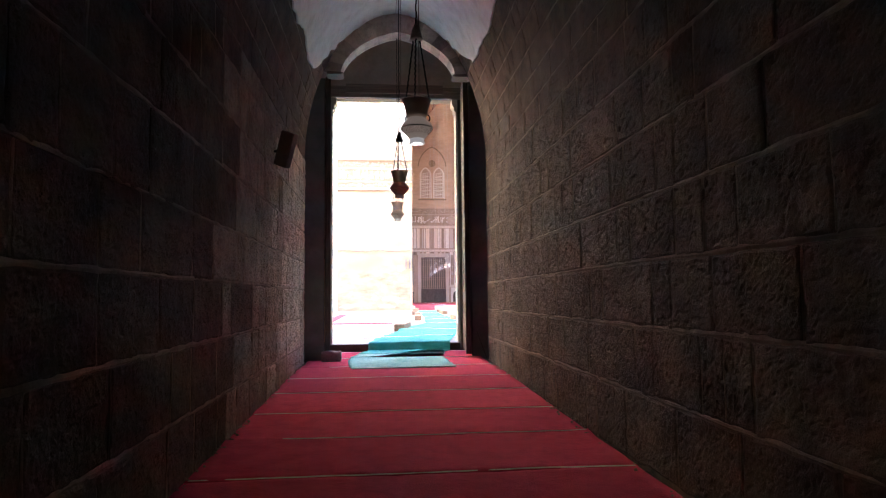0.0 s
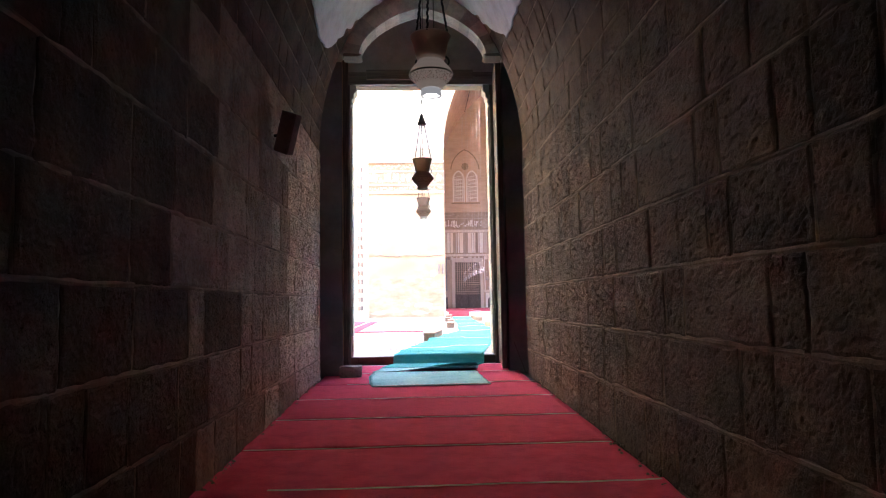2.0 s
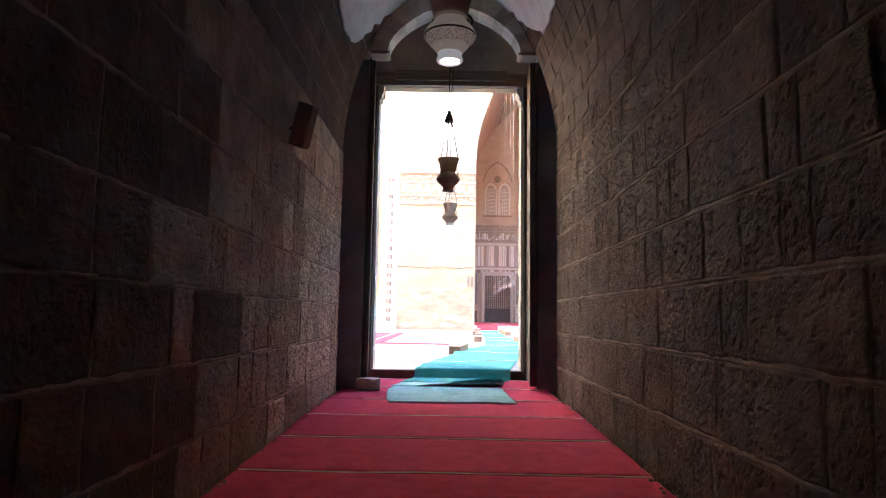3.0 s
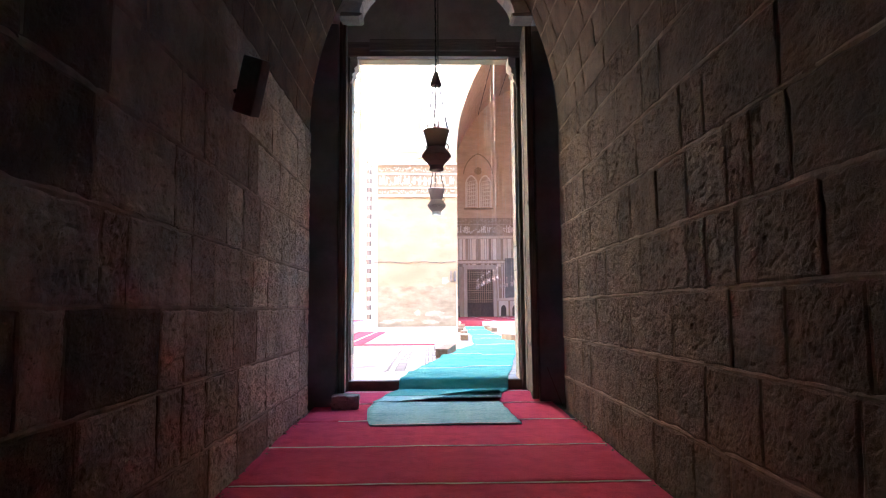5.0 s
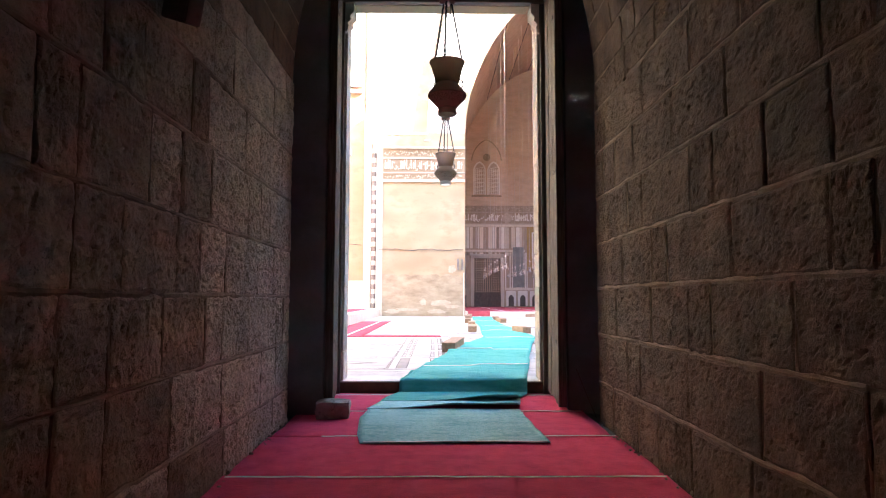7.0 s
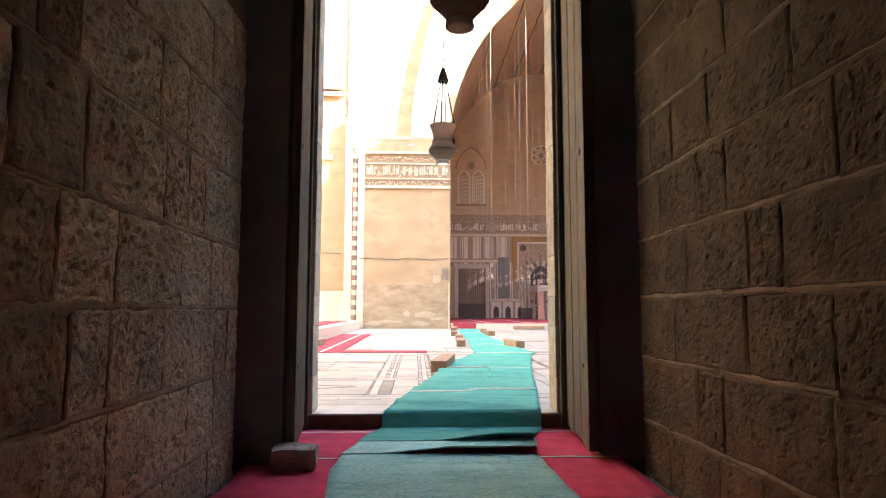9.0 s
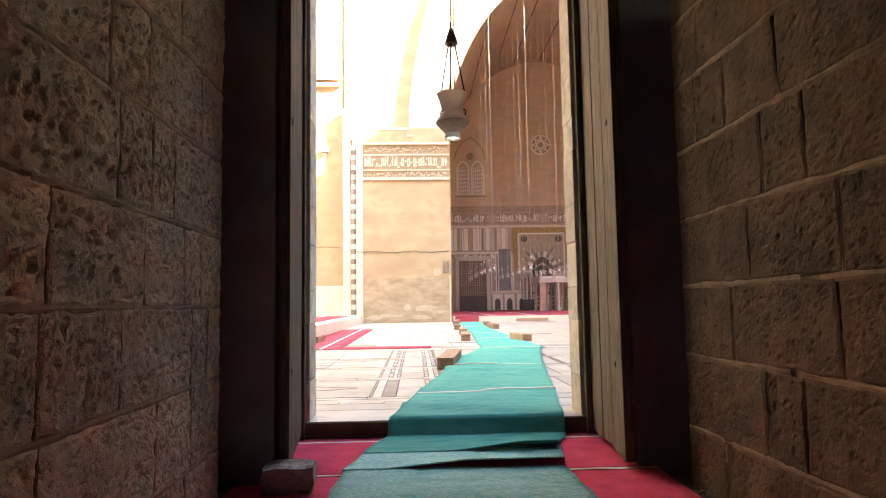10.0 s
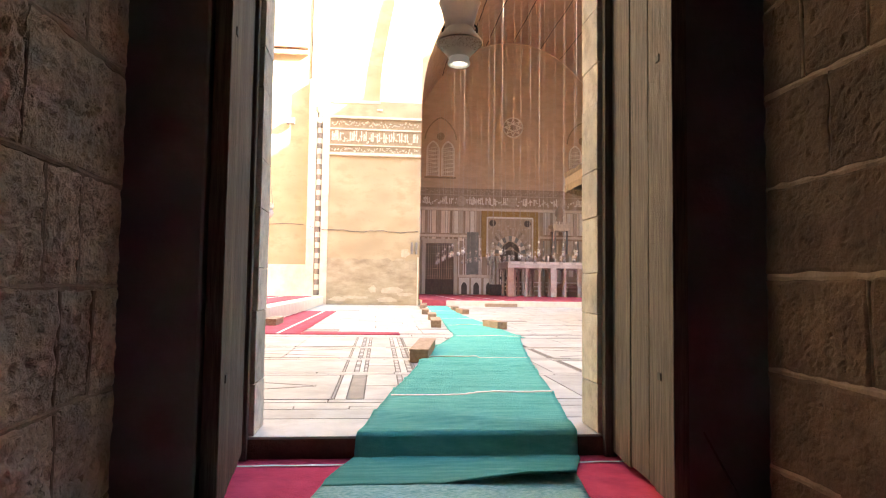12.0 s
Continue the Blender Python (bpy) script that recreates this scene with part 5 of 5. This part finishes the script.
def twin_window(cx):
    """Two round-headed lattice lights under a blind arch."""
    w = tagged(empty("twin_window", cx, QY - 0.02, 13.2), "pair of arched stucco lattice windows under a blind arch", "window", "twin windows of the prayer hall")
    part("blind_arch", ring(arch_points(0, 1.62, 4.0, 2.3, 20), arch_points(0, 1.75, 4.0, 2.45, 20), -0.06, 0.02), STUCCO_DARK, w)
    part("oculus", lathe([(0.42, -0.02), (0.42, 0.06), (0.3, 0.07), (0.3, 0.02)], 18, None, pose(0, -0.02, 4.35, 90)), STUCCO_DARK, w)
    for sx in (-0.8, 0.8):
        light = part("frame", ring([(sx - 0.56, 0.1), *[(sx + a * 0.86, 2.85 + (b - 2.85)) for a, b in arch_points(0, 0.65, 2.85, 0.85, 14)], (sx + 0.56, 0.1)], [(sx - 0.72, 0.0), *[(sx + a, b) for a, b in arch_points(0, 0.72, 2.85, 1.02, 14)], (sx + 0.72, 0.0)], -0.08, 0.0), DADO_W, w, "pale carved frame")
        part("pane", prism([(sx - 0.56, 0.1), *[(sx + a * 0.86, b) for a, b in arch_points(0, 0.65, 2.85, 0.85, 14)], (sx + 0.56, 0.1)], -0.02, 0.0), QIBLA_STUCCO, light, "dusty glass behind lattice")
        b = bmesh.new()
        for i in range(5):
            bar(b, (sx - 0.45 + 0.225 * i, 0.1), (sx - 0.45 + 0.225 * i, 3.0), 0.05, -0.05, -0.02)
        for i in range(14):
            bar(b, (sx - 0.55, 0.15 + 0.22 * i), (sx + 0.55, 0.15 + 0.22 * i + (0.22 if i % 2 else -0.0)), 0.05, -0.055, -0.02)
        part("lattice", b, DADO_W, light, "pale stucco lattice")
    part("sill", boxes((-1.7, 1.7, -0.1, 0.02, -0.18, -0.02), bevel=0.01), STUCCO_DARK, w)
    return w


twin_window(6.3)
twin_window(21.9)
ros = tagged(part("round_window", lathe([(1.12, -0.02), (1.12, 0.06), (0.98, 0.08), (0.98, 0.02)], 32, None, pose(14.17, QY - 0.01, 18.8, 90)), DADO_B), "round stucco rosette window with star lattice", "window")
b = bmesh.new()
for i in range(8):
    a, c = math.pi * i / 4, math.pi * (i + 3) / 4
    bar(b, (14.17 + 0.97 * math.cos(a), 18.8 + 0.97 * math.sin(a)), (14.17 + 0.97 * math.cos(c), 18.8 + 0.97 * math.sin(c)), 0.08, QY - 0.09, QY - 0.03)
    bar(b, (14.17 + 0.25 * math.cos(a), 18.8 + 0.25 * math.sin(a)), (14.17 + 0.97 * math.cos(a), 18.8 + 0.97 * math.sin(a)), 0.05, QY - 0.08, QY - 0.03)
part("lattice", b, DADO_W, ros)
b = bmesh.new()
for i in range(32):
    a, c = 2 * math.pi * i / 32, 2 * math.pi * (i + 1) / 32
    bar(b, (14.17 + 1.06 * math.cos(a), 18.8 + 1.06 * math.sin(a)), (14.17 + 1.06 * math.cos(c), 18.8 + 1.06 * math.sin(c)), 0.12, QY - 0.12, QY - 0.02)
part("rim", b, DADO_W, ros)

# mihrab
mih = tagged(empty("mihrab", 13.95, QY - 0.1, PLAT), "marble prayer niche with striped arch and gilt border", "prayer niche")
MZ = 4.45
part("gilt_frame", boxes((-3.15, -2.55, -0.1, 0.05, MZ - 0.4, 9.0), (2.45, 3.05, -0.1, 0.05, MZ - 0.4, 9.0), (-2.55, 2.45, -0.1, 0.05, 8.35, 9.0), bevel=0.02), GOLD, mih, "gilt border")
part("spandrel", boxes((-2.55, 2.45, -0.06, 0.05, MZ - 0.3, 8.35)), DADO_B, mih, "brown marble spandrel with pale scrolls")
b = carving(-2.4, 2.3, 6.2, 8.2, -0.06, rg, 0.3, 0.06, False)
tagged(part("scroll_relief", b, DADO_A, mih), kind="stuff")
part("inner_frame", boxes((-2.6, -2.45, -0.12, 0.0, MZ - 0.3, 8.35), (2.35, 2.5, -0.12, 0.0, MZ - 0.3, 8.35), (-2.5, 2.4, -0.12, 0.0, 8.2, 8.38), bevel=0.01), DADO_W, mih)
for sx in (-1.95, 1.85):
    part("roundel", lathe([(0.36, -0.02), (0.36, 0.07), (0.1, 0.08)], 16, None, pose(sx, -0.08, 7.7, 90)), HOLLOW, mih)
for r0, r1, n, dark in ((1.74, 2.3, 23, QIBLA_STUCCO), (1.16, 1.66, 13, DADO_C)):
    for k in range(n):
        a0, a1 = math.pi * k / n, math.pi * (k + 0.94) / n
        pts = [(-math.cos(a0) * r0, MZ + math.sin(a0) * r0 * 1.15), (-math.cos(a0) * r1, MZ + math.sin(a0) * r1 * 1.15), (-math.cos(a1) * r1, MZ + math.sin(a1) * r1 * 1.15), (-math.cos(a1) * r0, MZ + math.sin(a1) * r0 * 1.15)]
        part("voussoir", prism(pts, -0.16, -0.04), (dark, DADO_B if r0 > 1.7 else DADO_A)[k % 2], mih)
hollow_pts = [(-1.14, 0.0), *[(a, b2) for a, b2 in arch_points(0, 1.14, MZ, 1.3, 16)], (1.14, 0.0)]
# Flat as well; the shade inside the niche is only its colour.
part("niche", prism(hollow_pts, -0.08, -0.04), HOLLOW, mih, "flat dark plate painted as a shaded niche")
b = bmesh.new()
for k in range(5):
    pts = [(-0.95 + 0.16 * k, MZ + 0.1 * k), (0, MZ + 0.75 - 0.3 * k * 0.3), (0.95 - 0.16 * k, MZ + 0.1 * k)]
    for p, q in zip(pts, pts[1:]):
        bar(b, p, q, 0.06, -0.1, -0.08)
part("zigzag_relief", b, DADO_B, mih)
for sx in (-2.2, -1.85, -1.4, 1.4, 1.85, 2.2):
    col = part("column", lathe([(0.2, 0), (0.2, 0.12), (0.13, 0.2), (0.12, 3.6), (0.17, 3.75), (0.2, 4.05), (0.2, 4.15)], 14, None, pose(sx, -0.35, 0)), COLUMN, mih, smooth=True)
for k in range(7):
    part("niche_slat", boxes((-1.1 + k * 0.33, -0.98 + k * 0.33, -0.12, -0.08, 0.1, 1.7), (-1.1 + k * 0.33, -0.98 + k * 0.33, -0.12, -0.08, 1.95, 3.6)), DADO_W, mih)

# pulpit
mb = tagged(empty("pulpit", 18.5, QY - 2.4, PLAT), "grey stone pulpit with a bulbous spire over its canopy", "pulpit")
part("body", boxes((-0.75, 0.75, -1.5, 2.2, 0, 4.3), bevel=0.03), DADO_B, mb)
for sx in (-0.62, 0.62):
    for sy in (-1.3, -0.2):
        part("post", lathe([(0.1, 4.3), (0.08, 4.4), (0.08, 6.6), (0.12, 6.75)], 10, None, pose(sx, sy, 0)), DADO_C, mb)
part("canopy", boxes((-0.8, 0.8, -1.5, 0.1, 6.7, 7.0), (-0.95, 0.95, -1.65, 0.25, 6.98, 7.35), bevel=0.04), DADO_A, mb)
b = bmesh.new()
for k in range(7):
    box(b, -0.9 + k * 0.28, -0.76 + k * 0.28, -1.66, -1.55, 7.35, 7.62)
part("cresting", b, DADO_A, mb)
part("spire", lathe([(0.38, 7.35), (0.38, 8.0), (0.3, 8.1), (0.52, 8.45), (0.5, 8.75), (0.28, 9.15), (0.1, 9.35), (0.08, 9.6), (0.13, 9.7), (0.02, 10.1)], 18, None, pose(0, -0.7, 0)), DADO_B, mb, "dark bulbous spire", True)
part("rail", boxes((-0.8, -0.7, -4.5, -1.5, 0, 1.2), (0.7, 0.8, -4.5, -1.5, 0, 1.2), bevel=0.02), DADO_A, mb)

# reader's platform on columns
DK_X, DK_Y, DK_TOP = 11.5, 65.8, 3.9
dk = tagged(empty("reader_platform", DK_X, DK_Y, PLAT), "white marble reader's platform raised on slim columns", "platform")
part("slab", boxes((0, 8.6, 0, 4.6, 2.62, 2.95), bevel=0.02), COLUMN, dk)
part("parapet", boxes((0, 8.6, 0, 0.12, 2.95, 3.2), (0, 0.12, 0.12, 4.6, 2.95, 3.2), (8.48, 8.6, 0.12, 4.6, 2.95, 3.2), bevel=0.01), COLUMN, dk)
for k in range(8):
    part("finial", lathe([(0.12, 3.18), (0.12, 3.45), (0.08, 3.48), (0.13, 3.56), (0.12, 3.68), (0.03, 3.76)], 12, None, pose(0.12 + k * 1.19, 0.06, 0)), COLUMN, dk, smooth=True)
    part("parapet_panel", boxes((0.3 + k * 1.19, 1.1 + k * 1.19, -0.015, 0.0, 2.98, 3.17)) if k < 7 else boxes((0.3 + 6.6, 0.31 + 6.6, -0.012, 0.0, 3.0, 3.1)), DADO_W, dk)
for sx in (0.0, 3.95, 7.9):
    part("pier", boxes((sx, sx + 0.55, 0, 0.55, 0, 2.62), bevel=0.02), PINKSTONE if sx < 1 else COLUMN, dk)
for yy, xs in ((0.3, (1.75, 3.0, 5.35, 6.6)), (2.3, (1.1, 2.5, 4.4, 5.9, 7.4)), (4.2, (0.4, 1.9, 3.3, 4.9, 6.3, 7.8))):
    for sx in xs:
        part("column", lathe([(0.2, 0), (0.2, 0.1), (0.13, 0.2), (0.12, 2.15), (0.15, 2.2), (0.13, 2.28), (0.21, 2.5), (0.21, 2.62)], 14, None, pose(sx, yy, 0)), COLUMN, dk, smooth=True)
for k in range(4):
    part("back_screen", boxes((0.6 + k * 2.0, 2.2 + k * 2.0, 4.3, 4.4, 0.5, 0.6), (0.6 + k * 2.0, 2.2 + k * 2.0, 4.3, 4.4, 0.9, 1.0), (0.6 + k * 2.0, 2.2 + k * 2.0, 4.3, 4.4, 1.3, 1.4)), DADO_W, dk)
chest = tagged(part("chest", boxes((11.4, 12.6, 74.6, 75.4, PLAT + 0.02, 1.75), bevel=0.03), DARK), "dark wooden chest on the red hall carpet", "chest")
tagged(part("chair_stack", boxes((3.2, 3.75, 72, 72.6, PLAT + 0.02, 1.1), (3.2, 3.75, 72.5, 72.6, 1.1, 1.9), bevel=0.03), DARK), "dark chair standing on the red hall carpet", "chair")

# lamps of the hall
def hall_lamp(x, y):
    z = 3.85
    lp = tagged(empty("pendant_lamp", x, y, z), "small white glass lamp on a very long wire", "lamp", "pendant lamps of the prayer hall")
    part("globe", lathe([(0.05, -0.17), (0.11, -0.13), (0.135, -0.05), (0.1, 0.04), (0.08, 0.08)], 12), MILK, lp, smooth=True)
    part("collar", lathe([(0.08, 0.08), (0.14, 0.22), (0.13, 0.23), (0.05, 0.1)], 12), BRONZE, lp)
    top = IW_SPRING + IW_RISE * round_arch((x - IW_MID) / IW_HALF) - z
    b = bmesh.new()
    rod(b, (0, 0, 0.55), (0, 0, top), 0.0105, 5)
    for k in range(3):
        a = radians(120 * k + 15)
        rod(b, (0.13 * math.cos(a), 0.13 * math.sin(a), 0.21), (0, 0, 0.75), 0.008, 4)
    part("wire", b, WIRE, lp)
    part("cap", lathe([(0.09, 0.7), (0.02, 0.85)], 10), BRONZE, lp)
    return lp


for x in (5.6, 8.2, 10.8, 13.4, 16.0, 18.6):
    first = hall_lamp(x, 51.9)
    for k in range(1, 8):
        copy_thing(first, pose(x + 0.05 * math.sin(k * 3 + x), 51.9 + 2.9 * k, 3.85 + 0.08 * math.sin(k * 7 + x)))

# fountain kiosk in the middle of the yard
KX, KY, KR = 14.3, 33.0, 7.0
kio = tagged(empty("fountain_kiosk", KX, KY, YARD), "domed octagonal fountain kiosk with a wide wooden eave", "kiosk")
bm = lathe([(KR, 5.5), (KR, 5.9), (KR - 0.12, 5.95), (4.2, 7.15), (4.2, 6.95), (KR - 0.3, 5.5)], 8, None, pose(0, 0, 0, 0, 0, 22.5))
part("eave", bm, KIOSKWOOD, kio, "wide sloping wooden eave")
for k in range(8):
    a0, a1 = radians(22.5 + 45 * k), radians(67.5 + 45 * k)
    b = bmesh.new()
    p, q = Vector((math.cos(a0), math.sin(a0), 0)) * KR, Vector((math.cos(a1), math.sin(a1), 0)) * KR
    n = 26
    for i in range(n):
        c = p.lerp(q, (i + 0.5) / n)
        m = Matrix.Translation(c) @ pose(0, 0, 0, 0, 0, math.degrees((a0 + a1) / 2) + 90)
        box(b, -0.07, 0.07, -0.04, 0.04, 5.28, 5.55, m)
        box(b, -0.04, 0.04, -0.06, 0.06, 5.9, 6.07, m)
    tagged(part("fringe", b, KIOSKWOOD, kio, "carved wooden fringe"), kind="stuff")
    part("column", lathe([(0.25, 0), (0.25, 0.2), (0.16, 0.3), (0.16, 3.8), (0.25, 4.1), (0.25, 4.3)], 12, None, pose(4.0 * math.cos(a0), 4.0 * math.sin(a0), 0)), COLUMN, kio, smooth=True)
part("drum", lathe([(4.2, 4.3), (4.2, 7.2), (4.0, 7.3), (3.6, 7.3), (3.6, 4.3)], 8, None, pose(0, 0, 0, 0, 0, 22.5)), OCHRE_LIGHT, kio)
# The dome is out of view; pale colour added to reflect light into the doorway.
part("dome", lathe([(3.7, 7.2), (3.9, 8.4), (3.6, 9.8), (2.4, 11.2), (0.9, 12.1), (0.1, 12.5)], 28), OCHRE_LIGHT, kio, smooth=True)
part("basin", lathe([(2.6, 0), (2.6, 1.2), (2.4, 1.2), (2.4, 0.8), (0.1, 0.8)], 8), MARBLE, kio)

# ---- paving pieces, last ----
def slab_mesh(m):
    bm = boxes((-0.5, 0.5, -0.5, 0.5, -0.03, 0.0))
    me = bpy.data.meshes.new("paving_slab")
    bm.to_mesh(me)
    bm.free()
    me.materials.append(m)
    return me


SLABS = {"w": slab_mesh(MARBLE), "d": slab_mesh(MARBLE_DARK), "t": slab_mesh(MARBLE_TAN)}
prg = random.Random(8)
gap = 0.018


def slab(kind, x0, x1, y0, y1, rz=0.0, lift=0.0):
    o = new("paving_slab", SLABS[kind])
    o.matrix_world = pose((x0 + x1) / 2, (y0 + y1) / 2, YARD + lift + prg.uniform(-0.002, 0.002), 0, 0, rz) @ Matrix.Diagonal((x1 - x0 - gap, y1 - y0 - gap, 1, 1))
    o.parent = paving


def strip_row(y0, y1, x0, x1, lo, hi, odd=0.1):
    x = x0
    while x < x1:
        w = min(prg.uniform(lo, hi), x1 - x)
        slab("t" if prg.random() < odd else ("d" if prg.random() < odd * 0.5 else "w"), x, x + w, y0, y1)
        x += w


def panel(x0, x1, y0, y1, chevron=0):
    """A framed field: a thin dark frame, pale slabs inside, at times two dark strips that meet in a point."""
    t = 0.035
    slab("d", x0, x1, y0, y0 + t)
    slab("d", x0, x1, y1 - t, y1)
    slab("d", x0, x0 + t, y0 + t, y1 - t)
    slab("d", x1 - t, x1, y0 + t, y1 - t)
    n = prg.choice((1, 2, 2, 3))
    xs = [x0 + t + (x1 - x0 - 2 * t) * k / n for k in range(n + 1)]
    for a, b in zip(xs, xs[1:]):
        slab("w", a, b, y0 + t, y1 - t)
    if chevron:
        cy, ln = (y0 + y1) / 2, (x1 - x0) * 0.82
        for s in (-1, 1):
            ang = math.degrees(math.atan2((y1 - y0) * 0.36, ln))
            o = new("paving_slab", SLABS["d"])
            tip = x1 - 0.1 * (x1 - x0) if chevron > 0 else x0 + 0.1 * (x1 - x0)
            o.matrix_world = pose(tip - chevron * ln / 2, cy + s * (y1 - y0) * 0.18, YARD + 0.003, 0, 0, -s * chevron * ang) @ Matrix.Diagonal((ln, 0.055, 1, 1))
            o.parent = paving


def dotted(x0, x1, y0, y1, n):
    """A border band of small alternating pieces."""
    for k in range(n):
        a, b = y0 + (y1 - y0) * k / n, y0 + (y1 - y0) * (k + 1) / n
        slab("dw"[k % 2], x0, x1, a, b)


strip_row(15.6, 16.05, -3.4, 6.0, 0.8, 1.9, 0.05)
strip_row(16.05, 16.2, -3.4, 6.0, 0.5, 1.1, 0.1)
strip_row(16.2, 16.42, -3.4, 6.0, 0.9, 1.6, 0.25)
strip_row(16.42, 16.6, -3.4, 6.0, 0.5, 1.3, 0.1)
for (y0, y1, chev) in ((16.6, 18.5, 1), (18.75, 20.3, 0), (20.6, 22.3, -1), (22.6, 24.9, 0)):
    panel(-3.4, -2.75, y0, y1)
    panel(-2.7, -0.4, y0, y1, chev)
    slab("w", -0.4, -0.27, y0, y1)
    if chev > 0:
        slab("d", -0.27, -0.08, y0, y1)
    else:
        dotted(-0.27, -0.2, y0, y1, 5)
        slab("w", -0.2, -0.13, y0, y1)
        dotted(-0.13, -0.08, y0, y1, 7)
    slab("w", -0.08, 0.33, y0, (y0 + y1) / 2)
    slab("w", -0.08, 0.33, (y0 + y1) / 2, y1)
    dotted(0.33, 0.4, y0, y1, 9)
    slab("w", 0.4, 0.5, y0, y1)
    dotted(0.5, 0.58, y0, y1, 8)
    panel(0.6, 1.7, y0, y1)
    panel(1.75, 3.1, y0, y1)
    panel(3.15, 5.2, y0, y1, -chev)
    strip_row(y1, y1 + 0.12, -3.4, 6.0, 0.8, 1.6, 0.05)
    strip_row(y1 + 0.12, y1 + 0.28, -3.4, 6.0, 0.3, 1.2, 0.25)
# the rest of the paving, farther off
bm = bmesh.new()
bmd = bmesh.new()
y = 25.2
while y < 48.8:
    h = prg.choice((0.22, 0.5, 0.9, 1.3))
    x = -3.4
    while x < 32:
        w = prg.uniform(0.6, 2.4)
        tgt = bmd if (h < 0.3 and prg.random() < 0.3) or prg.random() < 0.05 else bm
        vs = [tgt.verts.new((px, py, YARD + prg.uniform(-0.002, 0.001))) for px, py in ((x + 0.012, y + 0.012), (x + w - 0.012, y + 0.012), (x + w - 0.012, y + h - 0.012), (x + 0.012, y + h - 0.012))]
        tgt.faces.new(vs)
        x += w
    y += h
y = 15.6
while y < 25.2:
    h = prg.choice((0.22, 0.5, 0.9))
    x = 6.0
    while x < 32:
        w = prg.uniform(0.6, 2.4)
        vs = [bm.verts.new((px, py, YARD + prg.uniform(-0.002, 0.001))) for px, py in ((x + 0.012, y + 0.012), (x + w - 0.012, y + 0.012), (x + w - 0.012, y + h - 0.012), (x + 0.012, y + h - 0.012))]
        bm.faces.new(vs)
        x += w
    y += h
for b, m in ((bm, MARBLE), (bmd, MARBLE_DARK)):
    r = bmesh.ops.extrude_face_region(b, geom=list(b.faces))
    bmesh.ops.translate(b, vec=(0, 0, -0.02), verts=[q for q in r["geom"] if isinstance(q, bmesh.types.BMVert)])
    o = part("paving_slabs", b, m, paving)
    o["kind"] = "stuff"

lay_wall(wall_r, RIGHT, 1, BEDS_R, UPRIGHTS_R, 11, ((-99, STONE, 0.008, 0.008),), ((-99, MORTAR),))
# Stone and mortar pale towards the door: the light's gradient is put into colour.
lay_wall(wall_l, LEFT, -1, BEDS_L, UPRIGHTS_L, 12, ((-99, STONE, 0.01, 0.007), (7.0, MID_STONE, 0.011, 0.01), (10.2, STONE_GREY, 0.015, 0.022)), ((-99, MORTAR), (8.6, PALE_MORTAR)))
